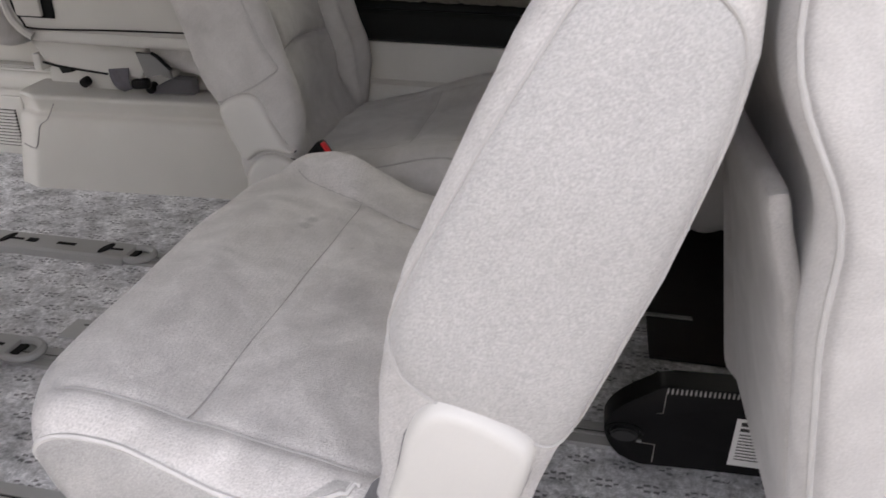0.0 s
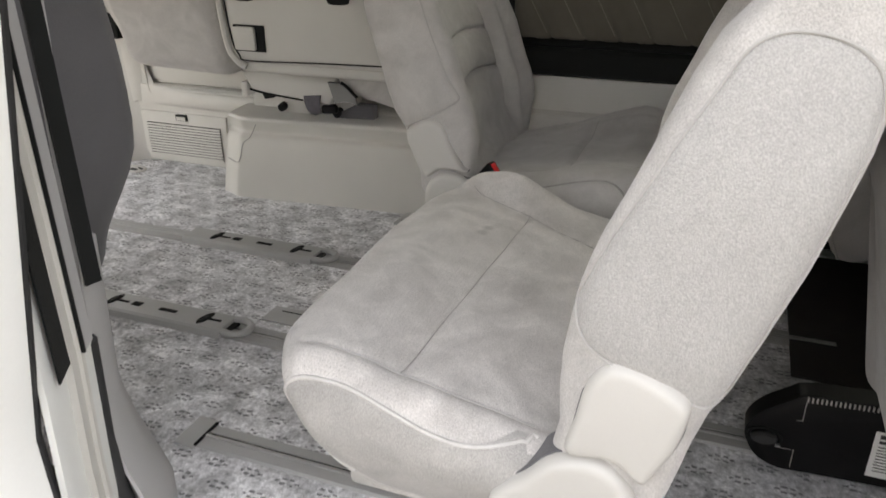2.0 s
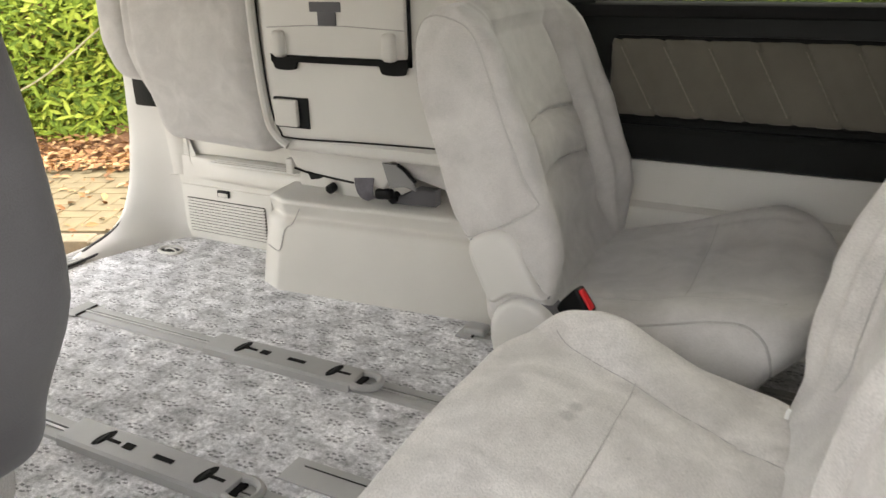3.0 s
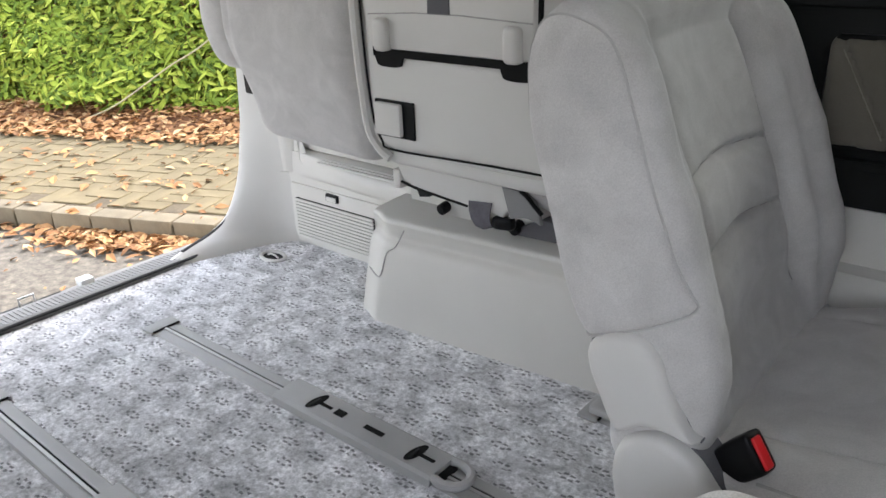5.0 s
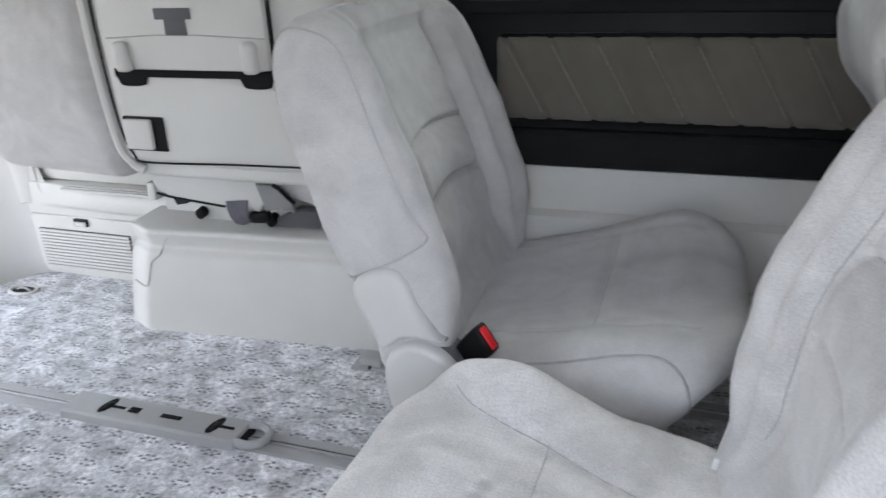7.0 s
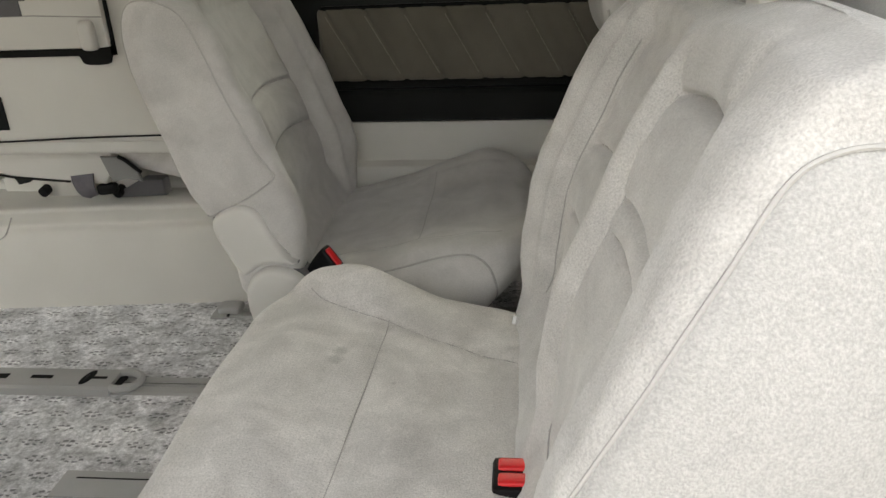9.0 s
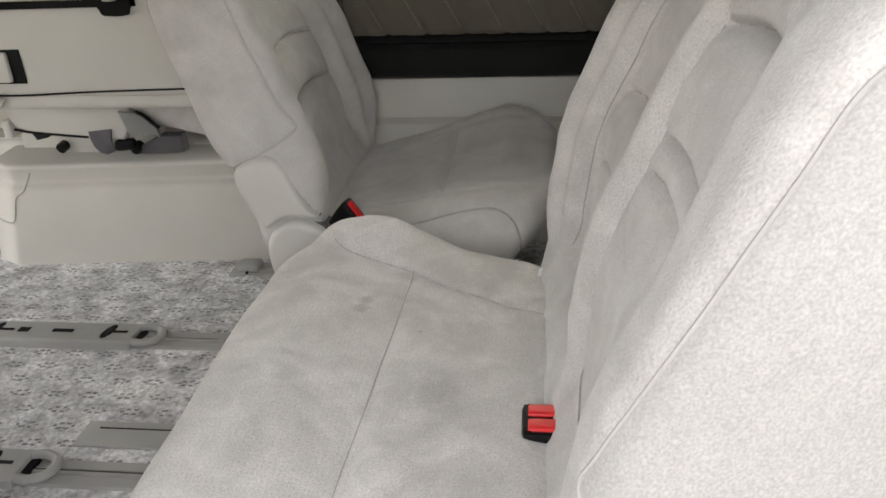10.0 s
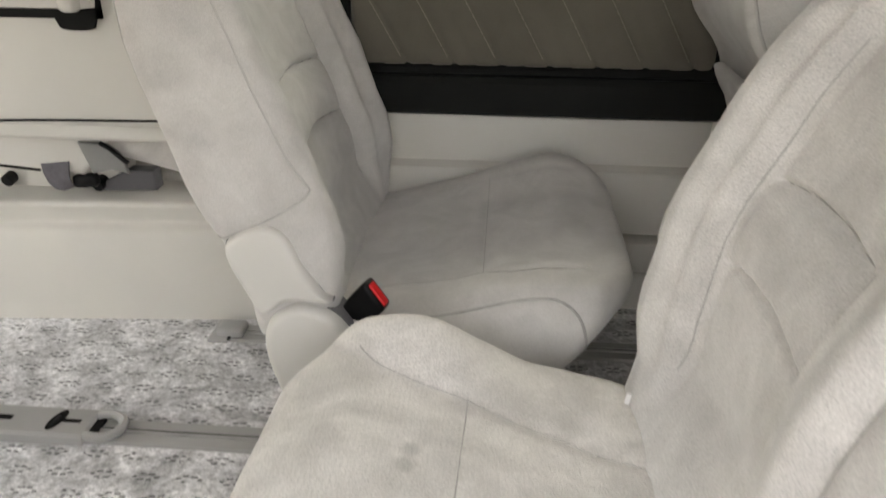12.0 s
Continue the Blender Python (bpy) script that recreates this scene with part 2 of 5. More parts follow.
RAIL_METAL = material("rail_metal", (0.4, 0.4, 0.39), 0.5, metal=0.4, var=0.1, scale=30)
CARPET = carpet_material()
for m in (TRIM_DARK, BLACK, HOLE, SHADE_DARK):
    m.node_tree.nodes["Principled BSDF"].inputs["Specular IOR Level"].default_value = 0.12  # grained, matt
HEADLINER = material("headliner", (0.74, 0.725, 0.69), 0.95, var=0.03, scale=5)


def glass_material(name, tint):
    """A flat tinted pane: daylight passes through, with a clear gloss on top."""
    m = bpy.data.materials.new(name)
    m.use_nodes = True
    nt = m.node_tree
    nt.nodes.remove(nt.nodes["Principled BSDF"])
    clear, gloss = nt.nodes.new("ShaderNodeBsdfTransparent"), nt.nodes.new("ShaderNodeBsdfGlossy")
    clear.inputs["Color"].default_value = (*tint, 1)
    gloss.inputs["Roughness"].default_value = 0.02
    mix, rim = nt.nodes.new("ShaderNodeMixShader"), nt.nodes.new("ShaderNodeFresnel")
    rim.inputs["IOR"].default_value = 1.35
    nt.links.new(rim.outputs[0], mix.inputs[0])
    nt.links.new(clear.outputs[0], mix.inputs[1])
    nt.links.new(gloss.outputs[0], mix.inputs[2])
    nt.links.new(mix.outputs[0], nt.nodes["Material Output"].inputs["Surface"])
    return m


# for the unseen front panes: dark tint added to cut light from ahead
DIM_GLASS = glass_material("dim_glass", (0.16, 0.175, 0.165))
PRIVACY_GLASS = glass_material("tinted_glass", (0.5, 0.52, 0.5))
ASPHALT = material("asphalt", (0.13, 0.113, 0.088), 0.95, var=0.4, scale=26, bump=0.8, bump_scale=90)
PAVER = material("paver", (0.158, 0.124, 0.064), 0.9, var=0.16, scale=7, bump=0.5, bump_scale=160, rnd=0.07)
KERB = material("kerb_concrete", (0.19, 0.155, 0.1), 0.9, var=0.2, scale=9, bump=0.5, bump_scale=160, rnd=0.1)
JOINT = material("joint_sand", (0.1, 0.077, 0.045), 0.95, var=0.25, scale=20, bump=0.6, bump_scale=90)
RENDER = material("rendered_wall", (0.26, 0.25, 0.235), 0.9, var=0.12, scale=3, bump=0.4, bump_scale=120)
SOIL = material("soil", (0.2, 0.095, 0.042), 0.95, var=0.3, scale=9, bump=0.8, bump_scale=60)


def island_material(name, stops, rough=0.7):
    """Leaves: a colour for each leaf by its own random number."""
    m = bpy.data.materials.new(name)
    m.use_nodes = True
    nt = m.node_tree
    bsdf = nt.nodes["Principled BSDF"]
    geo = nt.nodes.new("ShaderNodeNewGeometry")
    ramp = nt.nodes.new("ShaderNodeValToRGB")
    while len(ramp.color_ramp.elements) < len(stops):
        ramp.color_ramp.elements.new(0.5)
    for e, (p, c) in zip(ramp.color_ramp.elements, stops):
        e.position, e.color = p, (*c, 1)
    nt.links.new(geo.outputs["Random Per Island"], ramp.inputs[0])
    nt.links.new(ramp.outputs[0], bsdf.inputs["Base Color"])
    bsdf.inputs["Roughness"].default_value = rough
    bsdf.inputs["Specular IOR Level"].default_value = 0.25
    return m


IVY = island_material("ivy_leaf", [(0, (0.06, 0.1, 0.012)), (0.35, (0.15, 0.215, 0.02)), (0.7, (0.26, 0.325, 0.035)), (1, (0.4, 0.44, 0.07))], 0.75)
LITTER = island_material("dry_leaf", [(0, (0.2, 0.1, 0.045)), (0.4, (0.36, 0.18, 0.075)), (0.75, (0.47, 0.27, 0.115)), (1, (0.58, 0.4, 0.21))], 0.8)


# ---- building blocks ----
def mesh_of(name, bm, mat, smooth=True):
    me = bpy.data.meshes.new(name)
    bmesh.ops.recalc_face_normals(bm, faces=bm.faces[:])
    if smooth:
        for f in bm.faces:
            f.smooth = True
    bm.to_mesh(me)
    bm.free()
    if smooth:
        me.set_sharp_from_angle(angle=radians(38))
    me.materials.append(mat)
    return me


def part(name, bm, mat, parent=None, label="", smooth=True):
    """Links a bmesh as one mesh object under a thing or a part."""
    ob = new(name, mesh_of(name, bm, mat, smooth))
    if parent is not None:
        ob.parent = parent
    return tagged(ob, label)


def thing(name, label, category, at=None, group=""):
    ob = new(name)
    ob.empty_display_size = 0.05
    if at is not None:
        ob.matrix_basis = at
    return tagged(ob, label, category, group, "")


def structure(name, bm, mat, label, category, smooth=False):
    return tagged(part(name, bm, mat, None, label, smooth), label, category, "", "structure")


def rounded_box(size, r, n=(16, 16, 16), deform=None, at=None):
    """A box with round edges as a fine grid, which deform may press into shape."""
    half = Vector(size) / 2
    r = min(r, *half)
    bm = bmesh.new()
    seen = {}

    def vert(p):
        key = (round(p[0], 5), round(p[1], 5), round(p[2], 5))
        if key not in seen:
            inner = Vector([max(-(h - r), min(h - r, c)) for c, h in zip(p, half)])
            out = Vector(p) - inner
            q = inner + out.normalized() * r if out.length > 1e-9 else Vector(p)
            if deform:
                q = Vector(deform(q))
            if at is not None:
                q = at @ q
            seen[key] = bm.verts.new(q)
        return seen[key]

    def steps(k, h):
        # denser near the edges
        return [h * math.sin(math.pi / 2 * (-1 + 2 * i / k)) * 0.5 + h * (-1 + 2 * i / k) * 0.5 for i in range(k + 1)]

    grid = [steps(n[i], half[i]) for i in range(3)]
    for axis in range(3):
        a, b = (axis + 1) % 3, (axis + 2) % 3
        for side in (-1, 1):
            for i in range(n[a]):
                for j in range(n[b]):
                    quad = []
                    for di, dj in ((0, 0), (1, 0), (1, 1), (0, 1)):
                        p = [0, 0, 0]
                        p[axis] = side * half[axis]
                        p[a], p[b] = grid[a][i + di], grid[b][j + dj]
                        quad.append(vert(p))
                    if len(set(quad)) == 4:
                        bm.faces.new(quad)
    return bm


def box(x0, x1, y0, y1, z0, z1, bevel=0.0, seg=2):
    bm = bmesh.new()
    bmesh.ops.create_cube(bm, size=1)
    for v in bm.verts:
        v.co = Vector(((x0 + x1) / 2 + v.co.x * (x1 - x0), (y0 + y1) / 2 + v.co.y * (y1 - y0), (z0 + z1) / 2 + v.co.z * (z1 - z0)))
    if bevel:
        bmesh.ops.bevel(bm, geom=bm.edges[:], offset=bevel, segments=seg, affect="EDGES", profile=0.5)
    return bm


def join(*bms):
    """One bmesh out of several."""
    out = bmesh.new()
    for b in bms:
        me = bpy.data.meshes.new("tmp")
        b.to_mesh(me)
        b.free()
        out.from_mesh(me)
        bpy.data.meshes.remove(me)
    return out


def smooth_loop(pts, n=6, closed=True):
    """Catmull-Rom through points."""
    out = []
    k = len(pts)
    spans = range(k) if closed else range(k - 1)
    for i in spans:
        g = lambda j: Vector(pts[j % k]) if closed else Vector(pts[max(0, min(k - 1, j))])
        p0, p1, p2, p3 = g(i - 1), g(i), g(i + 1), g(i + 2)
        for s in range(n):
            t = s / n
            out.append(0.5 * ((2 * p1) + (p2 - p0) * t + (2 * p0 - 5 * p1 + 4 * p2 - p3) * t * t + (3 * p1 - p0 - 3 * p2 + p3) * t ** 3))
    if not closed:
        out.append(Vector(pts[-1]))
    return out


def prism(pts, axis, a0, a1, bevel=0.0, seg=3):
    """A flat outline, given in the two other axes, drawn out from a0 to a1 along axis."""
    bm = bmesh.new()
    ax = "xyz".index(axis)
    rest = [i for i in range(3) if i != ax]
    rings = []
    for a in (a0, a1):
        ring = []
        for p in pts:
            c = [0, 0, 0]
            c[ax], c[rest[0]], c[rest[1]] = a, p[0], p[1]
            ring.append(bm.verts.new(c))
        rings.append(ring)
    k = len(pts)
    for i in range(k):
        bm.faces.new((rings[0][i], rings[0][(i + 1) % k], rings[1][(i + 1) % k], rings[1][i]))
    caps = [bm.faces.new(rings[0]), bm.faces.new(rings[1])]
    if bevel:
        edges = {e for c in caps for e in c.edges}
        bmesh.ops.bevel(bm, geom=list(edges), offset=bevel, segments=seg, affect="EDGES", profile=0.5)
    return bm


def puck(outline, y0, y1, soft=0.012):
    """A flat moulding on the xz plane from y0 to its face at y1, with a soft rim."""
    bm = bmesh.new()
    c = Vector((sum(p[0] for p in outline) / len(outline), sum(p[1] for p in outline) / len(outline)))
    d = 1 if y1 > y0 else -1
    rings = []
    for inset, y in ((0, y0), (0, y1 - d * soft), (0.0012, y1 - d * soft * 0.6), (0.0045, y1 - d * soft * 0.22), (0.01, y1 - d * soft * 0.04), (0.016, y1)):
        ring = []
        for p in outline:
            v = Vector((p[0], p[1])) - c
            v *= 1 - inset / max(0.02, v.length)
            ring.append(bm.verts.new((c.x + v.x, y, c.y + v.y)))
        rings.append(ring)
    k = len(outline)
    for a, b in zip(rings, rings[1:]):
        for i in range(k):
            bm.faces.new((a[i], a[(i + 1) % k], b[(i + 1) % k], b[i]))
    bm.faces.new(rings[-1])
    return bm


def tube(pts, r, n=8, closed=False, flat=1.0):
    """A round cord along points."""
    bm = bmesh.new()
    pts = [Vector(p) for p in pts]
    k = len(pts)
    rings = []
    for i, p in enumerate(pts):
        a = pts[(i - 1) % k] if closed or i else p
        b = pts[(i + 1) % k] if closed or i < k - 1 else p
        d = (b - a).normalized()
        if not rings:
            u = d.cross(Vector((0, 0, 1)) if abs(d.z) < 0.9 else Vector((1, 0, 0)))
        u = (u - d * u.dot(d)).normalized()
        v = d.cross(u).normalized()
        rings.append([bm.verts.new(p + u * r * math.cos(2 * math.pi * j / n) + v * r * flat * math.sin(2 * math.pi * j / n)) for j in range(n)])
    for i in range(k if closed else k - 1):
        for j in range(n):
            bm.faces.new((rings[i][j], rings[i][(j + 1) % n], rings[(i + 1) % k][(j + 1) % n], rings[(i + 1) % k][j]))
    if not closed:
        bm.faces.new(rings[0])
        bm.faces.new(rings[-1])
    return bm


def ribbon(path, thick):
    """An upright strip: path gives rows (upper list) of plan points; quads between neighbouring rows, with thickness."""
    bm = bmesh.new()
    rows = [[bm.verts.new(p) for p in row] for row in path]
    for a, b in zip(rows, rows[1:]):
        for i in range(len(a) - 1):
            bm.faces.new((a[i], a[i + 1], b[i + 1], b[i]))
    bmesh.ops.recalc_face_normals(bm, faces=bm.faces[:])
    bmesh.ops.solidify(bm, geom=bm.faces[:], thickness=thick)
    return bm


def cylinder(p0, p1, r0, r1=None, n=16, bevel=0.0):
    r1 = r0 if r1 is None else r1
    p0, p1 = Vector(p0), Vector(p1)
    bm = bmesh.new()
    bmesh.ops.create_cone(bm, cap_ends=True, segments=n, radius1=r0, radius2=r1, depth=(p1 - p0).length)
    if bevel:
        edges = [e for e in bm.edges if all(len(f.verts) > 4 or True for f in e.link_faces) and any(len(f.verts) > 4 for f in e.link_faces)]
        bmesh.ops.bevel(bm, geom=edges, offset=bevel, segments=2, affect="EDGES")
    m = Matrix.Translation((p0 + p1) / 2) @ (p1 - p0).to_track_quat("Z", "Y").to_matrix().to_4x4()
    bmesh.ops.transform(bm, matrix=m, verts=bm.verts)
    return bm


def groove(d, width, depth):
    return depth * math.exp(-(d / width) ** 2)


def step01(v, a, b):
    t = max(0.0, min(1.0, (v - a) / (b - a)))
    return t * t * (3 - 2 * t)


# ---- the van's shell ----
REAR, NEAR, FAR, FRONT = -1.68, 1.01, 2.5, 1.9

fl = prism([(REAR, 1.0), (-0.25, 1.0), (-0.2, 0.88), (-0.13, 0.9), (-0.06, 0.965), (0.08, NEAR), (1.1, NEAR), (1.15, 0.95), (FRONT, 0.95), (FRONT, FAR + 0.03), (REAR, FAR + 0.03)], "z", -0.04, 0.0)
floor = structure("floor", fl, CARPET, "mottled grey carpet with small dark motifs", "floor")

# rear sill with a ribbed tread
sill = structure("rear_sill", prism([(-1.676, -0.03), (-1.684, 0.006), (-1.7, 0.014), (-1.77, 0.008), (-1.86, -0.022), (-1.92, -0.07), (-1.94, -0.3), (-1.67, -0.3)], "y", 1.05, 2.44), SILL_GREY, "grey plastic tailgate sill with ribbed tread", "sill")
ribs = bmesh.new()
for i in range(92):
    y = 1.15 + 0.0125 * i
    loop = [(-1.705, 0.0135), (-1.703, 0.0155), (-1.77, 0.0105), (-1.772, 0.0085)]
    ends = [[ribs.verts.new((x, y + d, z)) for x, z in loop] for d in (0.0, 0.005)]
    for n in range(4):
        ribs.faces.new((ends[0][n], ends[0][(n + 1) % 4], ends[1][(n + 1) % 4], ends[1][n]))
    ribs.faces.new(ends[0][::-1])
    ribs.faces.new(ends[1])
part("rib", ribs, SILL_GREY, sill, smooth=False)
part("guide_block", box(-1.83, -1.79, 1.9, 1.94, -0.01, 0.016, 0.004), PAINT, sill, "small white guide block")
part("rubber_seal", tube([(-1.682, 1.1, 0.012), (-1.682, 1.7, 0.012), (-1.682, 2.28, 0.012)], 0.005), RUBBER, sill)
part("striker_plate", box(-1.850, -1.815, 1.67, 1.86, -0.03, -0.014, 0.004), BLACK, sill)
part("striker_loop", tube([(-1.830, 1.74, -0.02), (-1.830, 1.74, 0.012), (-1.830, 1.78, 0.012), (-1.830, 1.78, -0.02)], 0.004), METAL, sill)

# ---- door step and sill on the near side ----
EDGE = smooth_loop([(-0.05, 0.76), (-0.082, 0.838), (-0.096, 0.88), (-0.092, 0.92), (-0.068, 0.958), (-0.005, 0.994), (0.105, 1.013), (0.23, 1.014), (0.4, 1.013), (0.8, 1.013), (1.15, 1.013)], 5, closed=False)


def sweep(path, profile):
    """A profile (outward, up) carried along a plan path; outward is to the right of the way."""
    bm = bmesh.new()
    rows = []
    for i, p in enumerate(path):
        d = (Vector(path[min(i + 1, len(path) - 1)]) - Vector(path[max(i - 1, 0)])).normalized()
        out = Vector((d.y, -d.x))
        rows.append([bm.verts.new((p[0] + out.x * o, p[1] + out.y * o, z)) for o, z in profile])
    for a, b in zip(rows, rows[1:]):
        for j in range(len(profile) - 1):
            bm.faces.new((a[j], a[j + 1], b[j + 1], b[j]))
    return bm


lip = smooth_loop([(0.0, -0.014), (0.002, 0.002), (0.01, 0.005), (0.022, 0.0055), (0.031, 0.007), (0.037, 0.0055), (0.041, -0.001), (0.046, -0.02), (0.054, -0.055), (0.062, -0.082), (0.075, -0.102), (0.1, -0.113), (0.15, -0.118), (0.2, -0.12)], 4, closed=False)
step = structure("door_step", sweep(EDGE, lip), STEP_GREY, "moulded grey plastic entry step with rounded lip", "step", True)
part("tread", box(-0.06, 1.15, 0.68, 0.9, -0.15, -0.117, 0.012), STEP_GREY, step)
badge = part("badge", prism([(0.967, -0.012), (0.964, -0.011), (0.955, -0.046), (0.958, -0.047)], "x", 0.327, 0.46), BADGE_GREY, step, "dark grey badge plate with pale bars")
for i in range(6):
    part("lettering_bar", prism([(0.9622, -0.019), (0.9612, -0.019), (0.9558, -0.039), (0.9568, -0.039)], "x", 0.337 + 0.02 * i, 0.351 + 0.02 * i), PLASTIC_LIGHT, badge)
part("outer_sill", box(-0.3, 1.2, 0.6, 0.7, -0.3, -0.19, 0.02), PAINT, step)

# ---- near pillar at the back of the door opening ----


def bow(z):
    """How the inner edge of the opening swings forward at its foot and leans above."""
    return 1.0 * max(0.0, 0.2 - z) ** 2 + 0.06 * max(0.0, z - 0.2)


def lean(z):
    return 0.06 * max(0.0, min(z, 0.38) - 0.2)


def door_lean(z):
    return 0.22 * max(0.0, z - 0.32) + 0.04 * max(0.0, 0.28 - z) - 0.012


ZS = [-0.32, -0.22, -0.12, -0.04, 0.04, 0.12, 0.2, 0.26, 0.32, 0.38, 0.45, 0.6, 0.75, 0.9, 1.1, 1.32]


def upright(plan, bend, z0=-9, z1=9, thick=0.01):
    rows = []
    for z in [c for c in sorted(set(ZS + [max(z0, -0.32), min(z1, 1.32)])) if z0 <= c <= z1]:
        rows.append([(x + bend(z), y, z) for x, y in plan])
    return ribbon(rows, thick)


pillar = thing("door_pillar", "white painted door pillar with grey trim and rubber seals", "pillar")
tagged(pillar, kind="structure")
part("pillar_trim", upright([(-0.6, 1.06), (-0.42, 1.05), (-0.3, 1.01), (-0.25, 0.96), (-0.22, 0.915), (-0.212, 0.89)], bow, z0=-0.02, z1=0.47), PILLAR_TRIM, pillar, "grey plastic pillar trim")
part("upper_edge", upright([(-0.22, 0.915), (-0.212, 0.89)], bow, z0=0.47), PILLAR_TRIM, pillar)
foot = []
for z, k in ((0.26, 0.0), (0.2, 0.08), (0.14, 0.25), (0.08, 0.52), (0.03, 0.8), (0.0, 0.95), (-0.02, 1.0)):
    foot.append([(a[0] + (b[0] - a[0]) * k + (bow(z) if k < 0.5 else bow(0.08)) * (1 - k), a[1] + (b[1] - a[1]) * k - 0.004, z) for a, b in zip([(-0.6, 1.06), (-0.42, 1.05), (-0.3, 1.01), (-0.25, 0.96), (-0.22, 0.915), (-0.212, 0.89)], [(-0.6, 1.13), (-0.39, 1.115), (-0.25, 1.045), (-0.2, 0.995), (-0.135, 0.92), (-0.1, 0.875)])])
part("trim_foot", ribbon(foot, 0.006), PILLAR_TRIM, pillar)
part("inner_seal", tube([(-0.205 + bow(z), 0.872, z) for z in ZS if z < 0.44], 0.016, 10), RUBBER, pillar, "black rubber seal")
part("painted_jamb", upright([(-0.192, 0.87), (-0.18, 0.845)], lean), PAINT, pillar)
part("jamb_recess", upright([(-0.18, 0.845), (-0.195, 0.838), (-0.178, 0.808)], lean), PLASTIC, pillar, "grey jamb recess")
part("jamb_face", upright([(-0.178, 0.808), (-0.152, 0.765), (-0.148, 0.75)], lean), PAINT, pillar)
part("film_corner", upright([(-0.144, 0.772), (-0.142, 0.75)], lean, z0=0.57, thick=0.003), TRIM_DARK, pillar)
part("grey_strip", upright([(-0.19, 0.872), (-0.177, 0.847)], lean, z0=0.385, thick=0.003), PILLAR_TRIM, pillar, "grey trim strip")
part("dark_film", upright([(-0.173, 0.843), (-0.187, 0.836), (-0.17, 0.806), (-0.147, 0.77)], lean, z0=0.385, thick=0.003), TRIM_DARK, pillar, "black film over the jamb")
part("trim_insert", upright([(-0.187, 0.876), (-0.181, 0.898)], lean, z0=0.466, thick=0.004), TRIM_DARK, pillar, "dark upper trim insert")
part("jamb_plug", cylinder((-0.179, 0.785, 0.155), (-0.167, 0.778, 0.155), 0.009), RAIL_GREY, pillar)
part("door_stop", join(box(-0.18, -0.158, 0.762, 0.78, 0.078, 0.104, 0.004), box(-0.168, -0.148, 0.764, 0.784, 0.098, 0.128, 0.005)), BLACK, pillar, "black rubber door stop")

door = thing("sliding_door", "white painted sliding door, slid open along the body", "door")
part("door_seal", tube([(-0.158 + door_lean(z), 0.742, z) for z in ZS], 0.011), RUBBER, door)
part("door_skin", upright([(-0.165, 0.74), (-0.17, 0.715), (-0.19, 0.69), (-0.25, 0.67), (-0.6, 0.65), (-1.5, 0.65)], door_lean, thick=0.02), PAINT, door)

# ---- near side wall behind the pillar ----
wall_near = structure("wall_near", box(-1.63, -0.58, 0.9, 1.04, -0.3, 0.86), TRIM, "pale plastic side trim", "wall")

# ---- far side wall ----
prof = smooth_loop([(2.5, -0.02), (2.5, 0.1), (2.5, 0.212), (2.49, 0.224), (2.462, 0.234), (2.449, 0.248), (2.445, 0.27), (2.449, 0.286), (2.46, 0.296), (2.48, 0.3), (2.55, 0.302)], 4, closed=False)
bm = bmesh.new()
cols = []
for x in (-1.6, -1.55, -1.52, -1.49, -1.46, -1.43, -1.4, -1.36, -1.32, -1.27, -1.22, -1.17, -1.1, -0.8, -0.5, -0.1):
    fade = step01(x, -1.54, -1.14)
    cols.append([bm.verts.new((x, 2.5 + (p[0] - 2.5) * (fade if p[0] < 2.5 else 1), p[1])) for p in prof])
for a, b in zip(cols, cols[1:]):
    for n in range(len(prof) - 1):
        bm.faces.new((a[n], a[n + 1], b[n + 1], b[n]))
bmesh.ops.recalc_face_normals(bm, faces=bm.faces[:])
bmesh.ops.solidify(bm, geom=bm.faces[:], thickness=0.01)
quarter = structure("wall_far", bm, TRIM, "pale plastic side trim with shelf and vent", "wall", True)
part("upper_trim", box(-1.6, -0.305, 2.52, 2.62, 0.3, 0.86, 0.02), TRIM, quarter)
for i in range(3):
    part("shelf_rib", box(-1.36, -0.8, 2.45 + 0.018 * i, 2.46 + 0.018 * i, 0.298, 0.304), PLASTIC, quarter)

dp = smooth_loop([(2.08, -0.005), (2.2, 0.028), (2.3, 0.052), (2.36, 0.085), (2.404, 0.148), (2.434, 0.22), (2.452, 0.3), (2.472, 0.42), (2.482, 0.7), (2.44, 1.0), (2.3, 1.3)], 5, closed=False)


def rear_pillar(name, flip):
    """Trim that sweeps from the side wall round to the tailgate opening."""
    bm = bmesh.new()
    cols = []
    for x, k in ((-1.5, 0.0), (-1.55, 0.06), (-1.59, 0.2), (-1.63, 0.45), (-1.66, 0.7), (-1.69, 0.9), (-1.71, 1.0), (-1.722, 1.0), (-1.73, 0.97), (-1.73, 0.0)):
        col = []
        for p in dp:
            y = 2.505 + (p[0] - 2.505) * k if k or x > -1.6 else 2.66
            col.append(bm.verts.new((x, y if not flip else 3.5 - y, p[1])))
        cols.append(col)
    for a, b in zip(cols, cols[1:]):
        for n in range(len(dp) - 1):
            bm.faces.new((a[n], a[n + 1], b[n + 1], b[n]))
    return structure(name, bm, PLASTIC_LIGHT, "pale plastic trim round the tailgate opening", "pillar", True)


dpil = rear_pillar("rear_pillar_far", False)
part("pillar_seal", tube([(-1.718, p[0] + 0.012, p[1]) for p in dp[4:]], 0.008), RUBBER, dpil)
part("lower_black", box(-1.66, -1.55, 2.45, 2.52, 0.47, 0.8, 0.01), TRIM_DARK, dpil)
